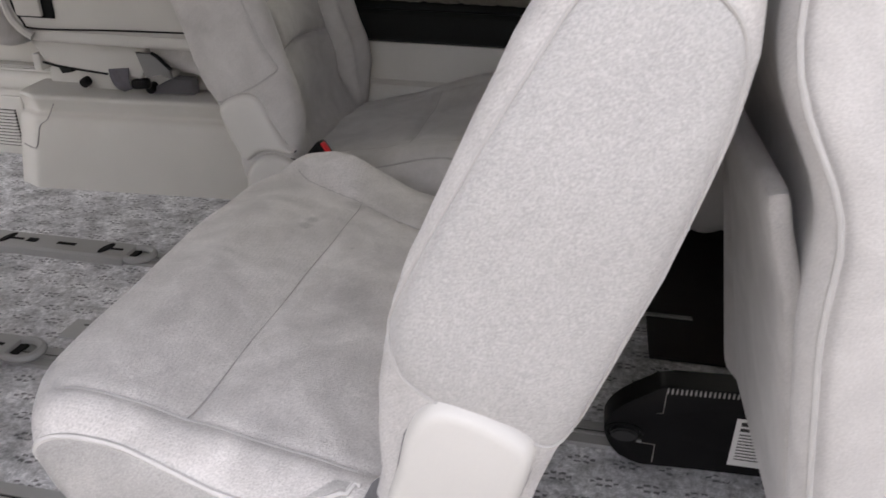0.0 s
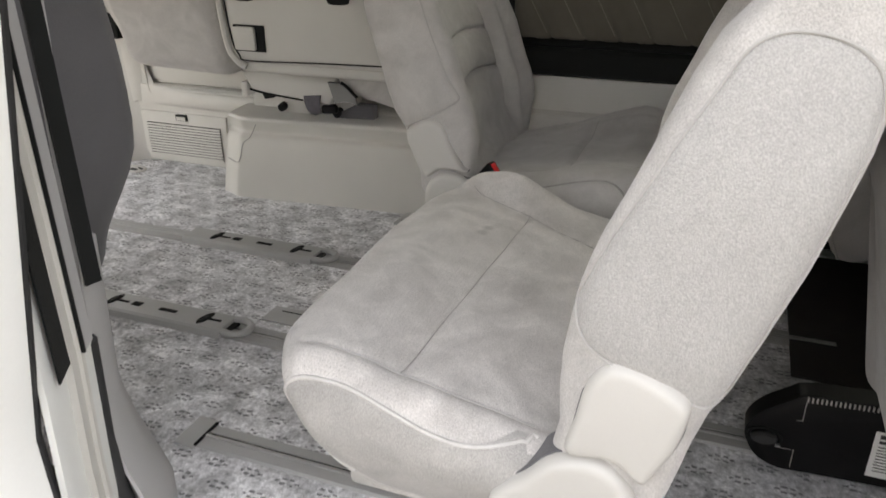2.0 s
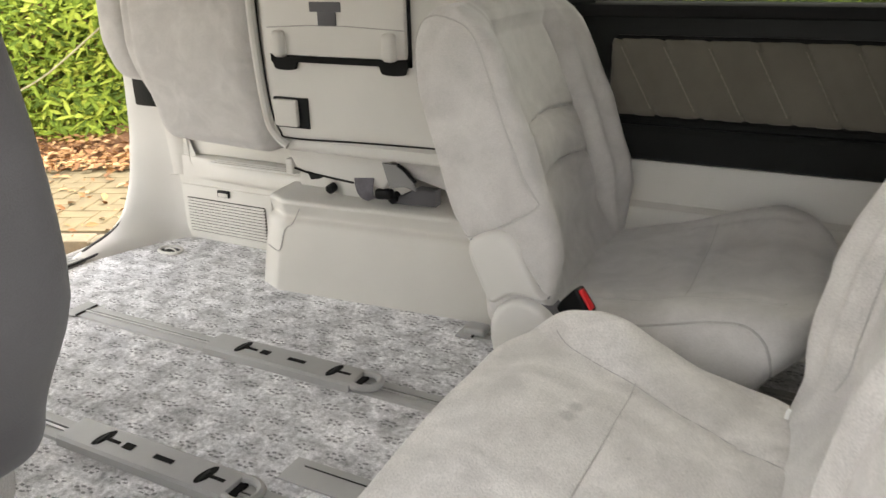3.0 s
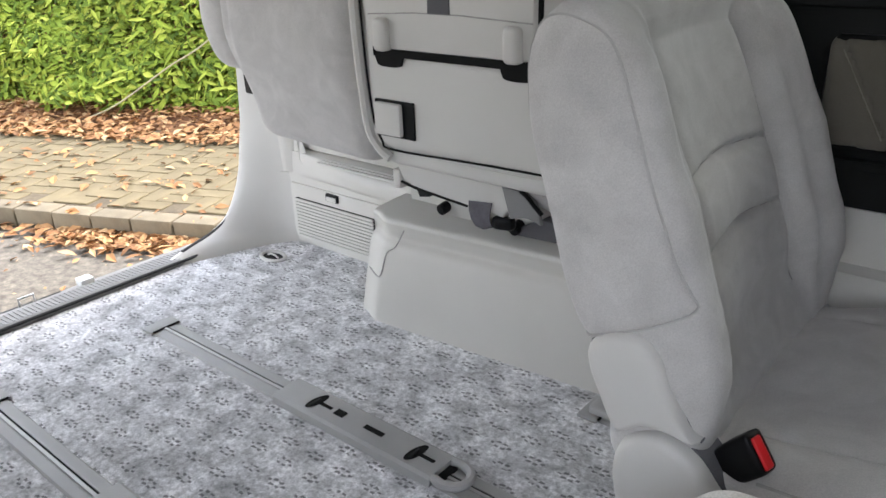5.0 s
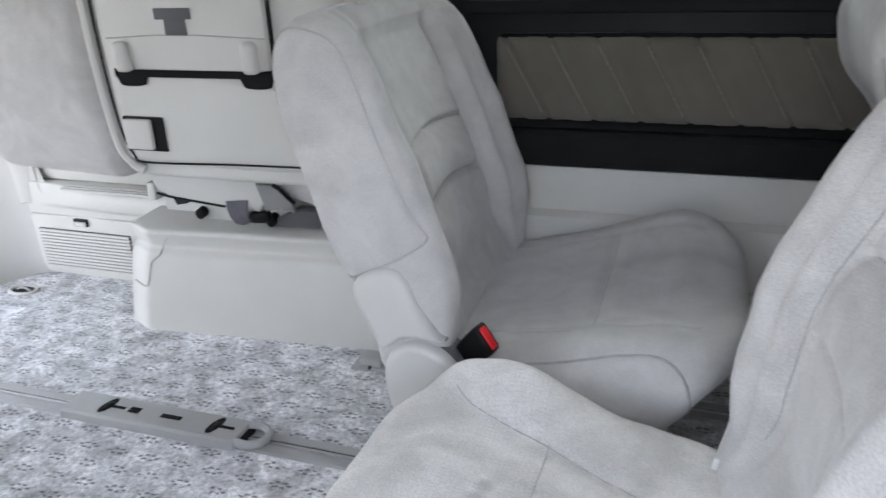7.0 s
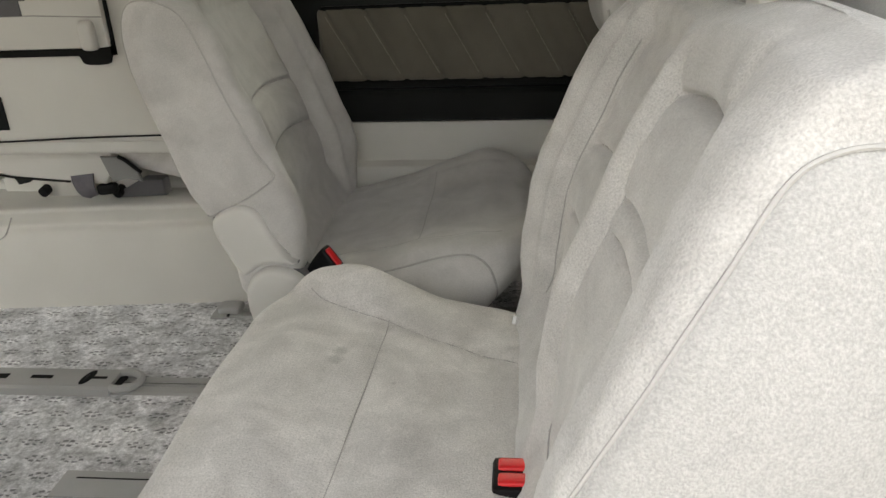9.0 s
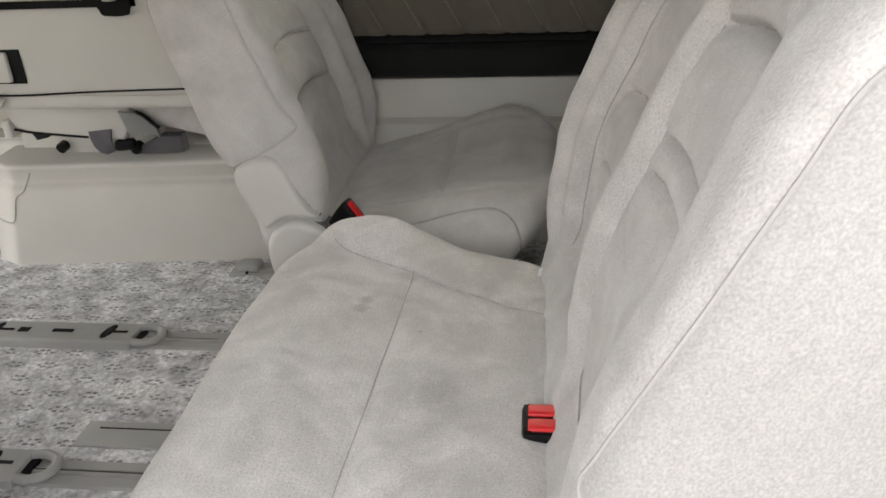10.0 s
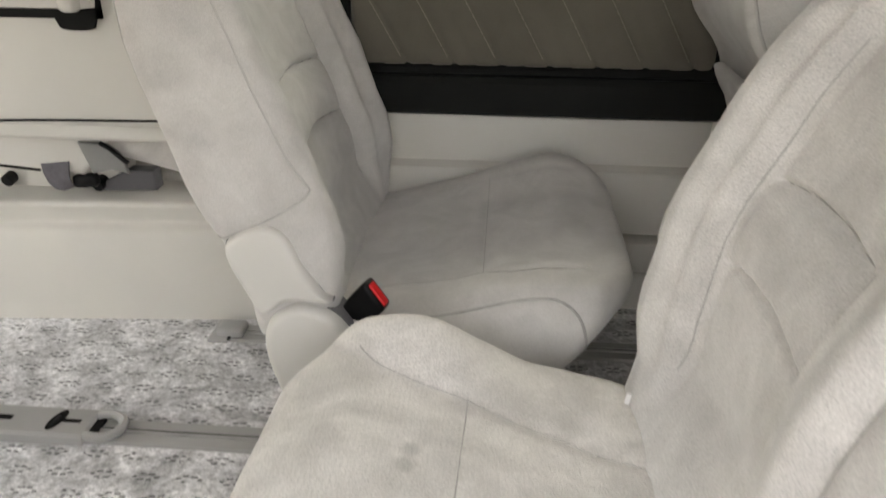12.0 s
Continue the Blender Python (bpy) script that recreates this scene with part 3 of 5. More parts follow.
rear_pillar("rear_pillar_near", True)

# wheel arch box
arch_prof = smooth_loop([(2.25, -0.01), (2.264, 0.1), (2.275, 0.17), (2.28, 0.196), (2.287, 0.209), (2.298, 0.216), (2.303, 0.223), (2.298, 0.24), (2.29, 0.257), (2.288, 0.265), (2.294, 0.272), (2.31, 0.275), (2.34, 0.277), (2.4, 0.28), (2.52, 0.284)], 4, closed=False)


def arch_shift(x, z):
    """How the cover tapers along its length and turns back at its rear end."""
    turn = 1 - step01(x, -1.035, -0.955)
    return 0.055 * (x + 1.035) / 0.7 + 0.036 * turn


bm = bmesh.new()
cols = []
for x in (-1.033, -1.035, -1.03, -1.01, -0.99, -0.97, -0.96, -0.95, -0.94, -0.93, -0.92, -0.91, -0.9, -0.88, -0.8, -0.6, -0.35, -0.1):
    first = not cols
    col = []
    for p in arch_prof:
        y = p[0] + arch_shift(x, p[1]) * (1 - step01(p[0], 2.42, 2.52))
        if first:
            y = 2.525
        col.append(bm.verts.new((x + 0.16 * max(0, p[1]) * (1 - step01(x, -1.03, -0.6)) * 0.6, y, p[1])))
    cols.append(col)
for a, b in zip(cols, cols[1:]):
    for n in range(len(arch_prof) - 1):
        bm.faces.new((a[n], a[n + 1], b[n + 1], b[n]))
bmesh.ops.recalc_face_normals(bm, faces=bm.faces[:])
arch = structure("wheel_arch_cover", bm, TRIM, "pale grey moulded wheel arch cover", "cover", True)


def arch_y(x, z):
    y = 2.25
    for a, b in zip(arch_prof, arch_prof[1:]):
        if a[1] <= z <= b[1]:
            y = a[0] + (b[0] - a[0]) * (z - a[1]) / max(1e-6, b[1] - a[1])
    return y + arch_shift(x, z)


def on_arch(pts):
    return [(x + 0.096 * z * (1 - step01(x, -1.03, -0.6)), arch_y(x, z) - 0.0005, z) for x, z in pts]


part("seam", tube(smooth_loop(on_arch([(-1.025, 0.12), (-0.975, 0.118), (-0.957, 0.13), (-0.948, 0.185), (-0.925, 0.205), (-0.905, 0.25)]), 4, False), 0.0018), SEAM, arch)
# vent grille
vent = structure("vent_grille", box(-1.545, -1.15, 2.492, 2.502, 0.006, 0.2, 0.004), TRIM, "pale plastic vent grille with fine slats", "vent")
part("slot_back", box(-1.52, -1.18, 2.489, 2.4925, 0.027, 0.155), HOLE, vent)
for i in range(12):
    z = 0.028 + i * 0.0108
    slat = prism([(2.482, z), (2.493, z + 0.001), (2.493, z + 0.006), (2.4835, z + 0.0062)], "x", -1.52, -1.18)
    part("slat", slat, TRIM, vent)
part("latch", box(-1.375, -1.325, 2.484, 2.494, 0.172, 0.196, 0.002), TRIM_DARK, vent)
part("latch_tab", box(-1.37, -1.33, 2.481, 2.49, 0.174, 0.188, 0.002), TRIM, vent)

# floor lashing cup
cup = thing("floor_cup", "grey plastic lashing cup set in the carpet", "cup", pose(-1.5, 2.36, 0))
part("rim", tube([(0.045 * math.cos(a), 0.03 * math.sin(a), 0.003) for a in [i * math.pi / 12 for i in range(24)]], 0.006, 6, True), PLASTIC, cup)
bm = bmesh.new()
bmesh.ops.create_circle(bm, cap_ends=True, segments=24, radius=0.04)
bmesh.ops.transform(bm, matrix=Matrix.Diagonal((1, 0.65, 1, 1)) @ Matrix.Translation((0, 0, 0.0025)), verts=bm.verts)
part("well", bm, TRIM_DARK, cup)
part("loop", tube([(-0.025, 0, 0.003), (-0.012, 0, 0.01), (0.012, 0, 0.01), (0.025, 0, 0.003)], 0.003), PLASTIC, cup)

# ---- far sliding door ----
fd = thing("door_far", "closed sliding door with grey lower trim and dark quilted panel", "door")
tagged(fd, kind="structure")
part("lower_panel", join(box(-0.1, 0.73, 2.5, 2.6, 0.17, 0.44, 0.006), box(0.73, 1.02, 2.5, 2.6, 0.335, 0.44, 0.004)), TRIM, fd)
part("lower_ridge", prism([(2.5, 0.17), (2.47, 0.18), (2.462, 0.3), (2.475, 0.325), (2.5, 0.335)], "x", -0.09, 0.73, 0.004), TRIM, fd)
part("kick_panel", box(-0.1, 0.73, 2.44, 2.6, -0.02, 0.17, 0.008), PLASTIC, fd)
# plain dark panel below the trim, with no recess behind it
part("step_recess", box(0.734, 1.02, 2.48, 2.6, -0.02, 0.33, 0.004), TRIM_DARK, fd, "dark panel low on the door")
part("sill_strip", box(0.734, 1.02, 2.405, 2.448, -0.01, 0.008, 0.002), METAL, fd, "bare metal sill strip")
# flat near-black sheet laid over the carpet
part("step_well", box(0.8, 1.35, 1.74, 2.4, 0.0, 0.006, 0.002), SHEET_BLACK, fd, "black sheet on the floor by the door")
part("kick_ridge", box(-0.1, 0.73, 2.425, 2.44, 0.08, 0.1, 0.004), PLASTIC, fd)
part("belt_panel", box(-0.3, 1.02, 2.49, 2.6, 0.442, 0.79, 0.006), TRIM_DARK, fd, "black door panel")
part("arm_ledge", prism([(2.49, 0.444), (2.468, 0.452), (2.462, 0.52), (2.472, 0.532), (2.49, 0.534)], "x", -0.09, 1.0, 0.004), TRIM_DARK, fd)


def quilt(p):
    """Slanting pleats, each lapping over the next."""
    t = (p.x + 0.01 - 0.56 * -p.z) / 0.1
    f = t - math.floor(t + 0.5)
    dent = 0.009 * math.exp(-(f / 0.05) ** 2) + 0.004 * (f + 0.5) ** 2
    return Vector((p.x, p.y + (dent if p.y < 0 else 0), p.z))


part("quilted_insert", rounded_box((0.76, 0.035, 0.184), 0.016, (150, 4, 16), quilt, Matrix.Translation((0.33, 2.488, 0.644))), DOOR_FABRIC, fd, "dark olive quilted fabric panel")
for i in range(-3, 5):
    x = 0.32 + 0.1 * i
    part("stitch_line", tube([(x + 0.56 * d - 0.006, 2.4745, 0.644 - d) for d in [-0.072 + 0.012 * n for n in range(13)] if abs(x + 0.56 * d - 0.33) < 0.36], 0.0015, 5), STITCH, fd)
part("insert_frame", tube([Vector((0.33 + sx, 2.484, 0.644 + sz)) for sx, sz in [(-0.385, 0), (-0.382, 0.07), (-0.365, 0.091), (0, 0.093), (0.365, 0.091), (0.382, 0.07), (0.382, -0.07), (0.365, -0.091), (0, -0.093), (-0.365, -0.091), (-0.382, -0.07)]], 0.006, 6, True), BLACK, fd)
part("window_ledge", box(-0.28, 1.04, 2.47, 2.6, 0.782, 0.811, 0.008), LEDGE, fd)

# ---- upper shell, roof and glass ----
roof = structure("ceiling", box(-1.7, 2.35, 0.86, 2.64, 1.32, 1.36), HEADLINER, "pale fabric headliner", "ceiling")
shell = structure("upper_frame_far", join(box(-0.28, -0.1, 2.5, 2.62, 0.81, 1.32), box(0.98, 1.12, 2.5, 2.62, 0.81, 1.32), box(-1.55, 2.3, 2.52, 2.62, 1.24, 1.32)), TRIM_DARK, "dark window pillars", "pillar")
structure("wall_front_far", box(1.02, 2.3, 2.5, 2.62, -0.3, 0.86), TRIM_DARK, "dark front door trim", "wall")
# plain wall in the dashboard's place, unseen, raised to block windscreen light
structure("wall_front", box(2.0, 2.35, 0.86, 2.62, -0.3, 1.02), TRIM_DARK, "unseen dark front wall, raised to hold back light", "wall")
structure("wall_front_near", box(1.14, 2.3, 0.84, 0.95, -0.3, 0.86), TRIM_DARK, "dark front door trim", "wall")
structure("pillar_front_near", box(1.14, 1.26, 0.86, 0.95, 0.86, 1.32), TRIM, "grey door pillar", "pillar")
structure("upper_frame_near", join(box(-1.55, 2.3, 0.86, 0.96, 1.24, 1.32), box(-0.48, -0.36, 0.9, 1.0, 0.86, 1.32)), TRIM, "pale upper trim", "trim")
for nm, b in (("window_1", box(-1.5, -0.28, 2.56, 2.566, 0.86, 1.24)), ("window_2", box(-0.1, 0.98, 2.56, 2.566, 0.81, 1.24)), ("window_3", box(1.12, 2.25, 2.56, 2.566, 0.86, 1.24)), ("window_4", box(1.26, 2.25, 0.9, 0.906, 0.86, 1.24)), ("window_5", box(-1.5, -0.48, 0.93, 0.936, 0.86, 1.24))):
    structure(nm, b, DIM_GLASS if nm in ("window_3", "window_4") else PRIVACY_GLASS, "tinted side window", "window")

# pane out of view, added to dim what comes in over the front
structure("windscreen", prism([(2.02, 1.02), (1.78, 1.32), (1.786, 1.32), (2.026, 1.02)], "y", 0.95, 2.52), DIM_GLASS, "unseen raked windscreen, tinted dark to cut front light", "window")
# tailgate, swung up behind the opening
gate = thing("tailgate", "white painted tailgate swung up over the rear sill", "door")
part("gate_skin", prism([(-1.72, 1.36), (-1.74, 1.42), (-2.45, 1.47), (-2.95, 1.43), (-2.95, 1.39), (-2.45, 1.42)], "y", 0.95, 2.55, 0.01), PAINT, gate)
part("gate_trim", prism([(-1.76, 1.359), (-2.43, 1.412), (-2.9, 1.383), (-2.9, 1.373), (-2.43, 1.396)], "y", 1.05, 2.45, 0.004), TRIM, gate)

# ---- seat rails ----


def rail(x0, x1, y, cap_left=True):
    t = thing("floor_rail", "grey floor rail with a metal slot", "rail", pose(0, y, 0), "floor rails")
    part("channel", prism([(-0.034, 0.0005), (-0.03, 0.005), (0.03, 0.005), (0.034, 0.0005)], "x", x0, x1), RAIL_GREY, t)
    part("slot", box(x0, x1, 0.001, 0.0055, 0.004, 0.0058), HOLE, t)
    part("slot_edge", box(x0, x1, -0.0065, 0.0008, 0.004, 0.0085, 0.001), RAIL_METAL, t)
    part("slot_lip", box(x0, x1, 0.006, 0.009, 0.004, 0.0075, 0.001), RAIL_METAL, t)
    if cap_left:
        part("end_cap", box(x0 - 0.045, x0, -0.042, 0.042, 0, 0.008, 0.003), RAIL_GREY, t)
        part("cap_gap", box(x0 - 0.002, x0 + 0.003, -0.036, 0.036, 0.0052, 0.0085), HOLE, t)
    if x1 < 0.8:
        part("end_cap", box(x1, x1 + 0.035, -0.036, 0.036, 0, 0.008, 0.003), RAIL_GREY, t)
    return t


rail(-1.36, 0.9, 1.905)
rail(-1.36, 0.9, 1.482)
rail(-0.25, 0.7, 1.135)
far_rail = rail(-0.3, 0.7, 2.25)
part("end_block", rounded_box((0.06, 0.05, 0.022), 0.008, (6, 6, 6), None, Matrix.Translation((-0.3, 0, 0.013))), RAIL_GREY, far_rail)


def rail_cover(y):
    """The seat foot's long plate on the rail, with its openings and a pull loop."""
    t = thing("rail_cover", "grey plastic rail plate with slots and pull loop", "cover", pose(0, y, 0), "rail covers")
    part("plate", prism([(-0.042, 0.0), (-0.04, 0.016), (-0.034, 0.021), (0.034, 0.021), (0.04, 0.016), (0.042, 0.0)], "x", -0.885, -0.445, 0.002), RAIL_GREY, t)
    for x in (-0.785, -0.51):
        bm = bmesh.new()
        bmesh.ops.create_circle(bm, cap_ends=True, segments=20, radius=0.029)
        bmesh.ops.transform(bm, matrix=Matrix.Translation((x, 0, 0.0218)) @ Matrix.Rotation(radians(80), 4, "Z") @ Matrix.Diagonal((1, 0.42, 1, 1)), verts=bm.verts)
        h = part("hook_slot", bm, HOLE, t)
        part("hook_stem", box(x + 0.005, x + 0.045, -0.004, 0.004, 0.021, 0.0222), HOLE, t)
        part("hook_bar", box(x - 0.004, x + 0.003, -0.018, 0.012, 0.0215, 0.0235, 0.001), TRIM_DARK, t)
    part("peg_hole", box(-0.728, -0.702, -0.009, 0.009, 0.021, 0.0223), HOLE, t)
    part("long_hole", box(-0.645, -0.595, -0.006, 0.006, 0.021, 0.0223), HOLE, t)
    lp = smooth_loop([(-0.445, -0.028, 0.014), (-0.42, -0.032, 0.014), (-0.395, -0.02, 0.014), (-0.388, 0, 0.014), (-0.395, 0.02, 0.014), (-0.42, 0.032, 0.014), (-0.445, 0.028, 0.014)], 4, False)
    part("pull_loop", tube(lp, 0.009, 8), RAIL_GREY, t)
    part("loop_gap", box(-0.446, -0.43, -0.024, 0.024, 0.002, 0.012), BLACK, t)


rail_cover(1.905)
rail_cover(1.482)
plate = thing("floor_plate", "flat grey plastic plate covering a floor slot", "cover", pose(-0.33, 1.59, 0))
part("plate", box(-0.07, 0.2, -0.04, 0.03, 0.0005, 0.006, 0.002), RAIL_GREY, plate)
part("slit", box(-0.04, 0.2, 0.008, 0.011, 0.005, 0.0068), HOLE, plate)
plate = thing("floor_strip", "short grey plastic strip across the carpet edge", "cover", pose(0.235, 1.06, 0))
part("strip", box(-0.02, 0.02, -0.045, 0.045, 0.0005, 0.005, 0.001), RAIL_GREY, plate)


# ---- seats ----
# outlines in side view, along the seat and up
UPPER_COVER = [(-0.212, 0.338), (-0.221, 0.384), (-0.23, 0.431), (-0.246, 0.461), (-0.268, 0.471), (-0.299, 0.465), (-0.331, 0.449), (-0.346, 0.435), (-0.347, 0.415), (-0.337, 0.37), (-0.32, 0.336), (-0.309, 0.316), (-0.296, 0.319), (-0.275, 0.335), (-0.248, 0.338)]
LOWER_COVER = [(-0.119, 0.221), (-0.129, 0.255), (-0.165, 0.287), (-0.192, 0.318), (-0.222, 0.333), (-0.255, 0.335), (-0.283, 0.319), (-0.301, 0.288), (-0.303, 0.245), (-0.288, 0.187), (-0.262, 0.126), (-0.195, 0.118), (-0.122, 0.124)]
FAR_UPPER_COVER = [(-0.166, 0.344), (-0.18, 0.36), (-0.194, 0.385), (-0.207, 0.415), (-0.219, 0.442), (-0.235, 0.459), (-0.256, 0.465), (-0.282, 0.46), (-0.304, 0.448), (-0.319, 0.432), (-0.317, 0.405), (-0.305, 0.375), (-0.288, 0.34), (-0.272, 0.319), (-0.256, 0.326), (-0.236, 0.34), (-0.205, 0.345)]
# side view of a backrest: height, front, rear
BACK_SIDE = [(0.26, -0.18, -0.33), (0.36, -0.2, -0.352), (0.41, -0.194, -0.366), (0.45, -0.196, -0.385), (0.5, -0.203, -0.404), (0.547, -0.21, -0.419), (0.598, -0.226, -0.436), (0.66, -0.253, -0.452), (0.72, -0.277, -0.468), (0.771, -0.3, -0.477), (0.809, -0.322, -0.475), (0.845, -0.358, -0.46), (0.862, -0.4, -0.43)]
FAR_BACK_SIDE = [(0.26, -0.168, -0.29), (0.33, -0.162, -0.3), (0.36, -0.157, -0.31), (0.41, -0.152, -0.325), (0.44, -0.155, -0.338), (0.475, -0.163, -0.362), (0.52, -0.181, -0.38), (0.58, -0.201, -0.394), (0.62, -0.214, -0.407), (0.665, -0.236, -0.422), (0.717, -0.257, -0.436), (0.768, -0.278, -0.442), (0.8, -0.293, -0.44), (0.825, -0.31, -0.433), (0.845, -0.333, -0.418), (0.862, -0.36, -0.4)]
BACK_PIPING = [(-0.209, 0.524), (-0.222, 0.565), (-0.243, 0.612), (-0.267, 0.66), (-0.29, 0.706), (-0.307, 0.738), (-0.323, 0.768), (-0.338, 0.797), (-0.35, 0.813), (-0.364, 0.822), (-0.383, 0.827), (-0.405, 0.826), (-0.427, 0.82), (-0.445, 0.81), (-0.459, 0.793), (-0.466, 0.765), (-0.462, 0.728), (-0.447, 0.668), (-0.43, 0.607), (-0.409, 0.54), (-0.388, 0.472), (-0.376, 0.436), (-0.358, 0.43), (-0.328, 0.441), (-0.294, 0.455), (-0.255, 0.468), (-0.227, 0.485)]
FAR_PIPING = [(-0.199, 0.532), (-0.22, 0.567), (-0.237, 0.61), (-0.253, 0.65), (-0.268, 0.69), (-0.289, 0.742), (-0.304, 0.775), (-0.323, 0.803), (-0.347, 0.82), (-0.383, 0.83), (-0.412, 0.825), (-0.429, 0.808), (-0.436, 0.78), (-0.433, 0.74), (-0.427, 0.695), (-0.41, 0.638), (-0.392, 0.58), (-0.377, 0.53), (-0.358, 0.478), (-0.338, 0.443), (-0.324, 0.439), (-0.29, 0.455), (-0.255, 0.471), (-0.222, 0.49), (-0.192, 0.513)]
# across the backrest: how deep the padding lies behind the front of the side bolsters
NEAR_RECESS = [(-0.41, 0.0), (-0.365, 0.006), (-0.33, 0.03), (-0.295, 0.07), (-0.18, 0.076), (-0.07, 0.07), (-0.03, 0.04), (0.02, 0.022), (0.055, 0.042), (0.16, 0.048), (0.255, 0.043), (0.29, 0.018), (0.34, 0.0), (0.41, 0.0)]
FAR_RECESS = [(-0.29, 0.0), (-0.25, 0.0), (-0.2, 0.024), (-0.155, 0.056), (0.0, 0.066), (0.155, 0.056), (0.2, 0.024), (0.25, 0.0), (0.29, 0.0)]


def between(table, z, col):
    for a, b in zip(table, table[1:]):
        if z <= b[0]:
            t = max(0.0, (z - a[0]) / (b[0] - a[0]))
            return a[col] + (b[col] - a[col]) * t
    return table[-1][col]


def eased(table, v):
    for a, b in zip(table, table[1:]):
        if v <= b[0]:
            return a[1] + (b[1] - a[1]) * step01(v, a[0], b[0])
    return table[-1][1]


def seat(name, label, m, w, side, cushion_x, L, profile, loop, recess, halves, upper_cover, lower_cover):
    """A suede seat that looks along +x. side: where the hinge covers are. L: length of the cushion. profile, loop: side
    view of the backrest and of its piping. recess: depth across the back. halves: each sitting place's middle, half
    width and cross seams (height, depth)."""
    s = thing(name, label, "seat", m)
    H, top, RC = 0.19, 0.333, 0.04
    rim = w / 2 - (0.06 if side > 0 else 0.095)

    def cross(y):
        """Where the cross seam of the cushion lies."""
        return 0.013 + 0.033 * (y + 0.25) if side > 0 else 0.025

    def far_rim(x):
        """Where the bolster on the side away from the hinges begins."""
        return 0.26 + 0.3 * x + 1.5 * max(0.0, x - 0.05) ** 2 if side > 0 else rim

    def cushion(q):
        x, y, z = q
        z0 = z
        hinge = y * side > 0
        up = step01(z, -0.03, H / 2)
        f = step01(-z, -0.075, H / 2)
        ay = abs(y)
        if x > 0:
            x -= 0.15 * f * step01(x, 0.0, L / 2)
            x -= 0.05 * step01(ay, w / 2 - 0.15, w / 2) ** 1.5 * step01(x, 0.04, L / 2)
        crown = 0.012 * math.cos(min(1, ay / (w / 2)) * math.pi / 2) - 0.01 * step01(ay, w / 2 - 0.05, w / 2)
        slope = 0.17 * x - 0.02 * step01(x, 0.14, 0.25)
        edge = rim if hinge else far_rim(x)
        dip = groove(ay - edge, 0.008, 0.005) if x < 0.19 else 0
        dip = max(dip, groove(x - cross(y), 0.01, 0.007) * (1 - step01(ay, edge - 0.01, edge + 0.01)))
        wr = 0.006 * noise.noise(Vector((x * 9 + w, y * 6, 0.3))) + 0.004 * noise.noise(Vector((x * 21, y * 10, 1.7 + w)))
        high, at, wide_by = (0.008, 0.09, 0.14) if hinge else (0.05, 0.09, 0.14) if side > 0 else (0.04, 0.13, 0.15)
        soft = 0.1 if hinge or side < 0 else 0.03
        bolster = (0.004 + high * math.exp(-((x - at) / wide_by) ** 2)) * step01(ay, edge - soft, edge + (0.09 if side > 0 and not hinge else 0.045))
        z += up * (crown + slope - dip + wr + bolster)
        swell = math.sin(max(0, min(1, (z + H / 2) / H)) * math.pi)
        y += math.copysign(0.008 if hinge else 0.014, y) * swell * step01(ay, w / 2 - 0.04, w / 2)
        y -= math.copysign(0.035, y) * step01(-z0, -0.03, H / 2) * step01(ay, w / 2 - 0.05, w / 2)
        y += 0.003 * noise.noise(Vector((x * 7, z * 7, 2.2))) * step01(ay, w / 2 - 0.04, w / 2)
        return (x, y, z)

    lift = Matrix.Translation((cushion_x, 0, top - H / 2))
    cu = part("cushion", rounded_box((L, w, H), RC, (64, 96 if w > 0.7 else 72, 22), cushion, lift), SUEDE_WORN_LIT if side > 0 else SUEDE, s)

    def on_top(pts):
        return [lift @ (Vector(cushion(Vector((x, y, H / 2)))) + Vector((0, 0, 0.0011))) for x, y in pts]

    part("seam", tube(on_top([(0.2 - 0.015 * i, side * (rim + 0.001)) for i in range(25)]), 0.0012, 5), PIPING, cu)
    if side > 0:
        part("seam", tube(on_top([(0.17 - 0.01 * i, -far_rim(0.17 - 0.01 * i)) for i in range(39)]), 0.0009, 5), SEAM, cu)
    across = [side * (rim - (rim + far_rim(cross(0))) * i / 40) for i in range(41)]
    part("seam", tube(on_top([(cross(y), y) for y in across]), 0.0009, 5), SEAM, cu)

    def on_cushion_side(x, z):
        """The point of the cushion's hinge side that shows at x, z."""
        want = Vector((x - cushion_x, 0, z - (top - H / 2)))
        q = Vector((want.x, 0, want.z))
        for n in range(8):
            dx, dz = max(0.0, abs(q.x) - (L / 2 - RC)), max(0.0, abs(q.z) - (H / 2 - RC))
            q.y = side * (w / 2 - RC + math.sqrt(max(0.0, RC * RC - dx * dx - dz * dz)))
            p = Vector(cushion(q))
            q.x += 0.8 * (want.x - p.x)
            q.z = max(-H / 2, min(H / 2, q.z + 0.8 * (want.z - p.z)))
        return lift @ p + Vector((0, side * 0.0014, 0))

    welt = [(-0.17, 0.312), (-0.143, 0.304), (-0.082, 0.297), (-0.035, 0.303), (0.014, 0.317), (0.079, 0.337), (0.13, 0.344), (0.162, 0.34), (0.18, 0.325), (0.182, 0.3), (0.164, 0.264), (0.131, 0.228), (0.092, 0.195)]
    if side < 0:
        welt = [(-0.1, 0.304), (-0.04, 0.31), (0.019, 0.322), (0.082, 0.34), (0.135, 0.35), (0.172, 0.349), (0.2, 0.331), (0.213, 0.297), (0.212, 0.262), (0.19, 0.225)]
    part("piping", tube([on_cushion_side(p.x, p.y) for p in smooth_loop([Vector(c) for c in welt], 5, False)], 0.0034 if side > 0 else 0.0024, 6), WELT if side > 0 else SEAM, cu)

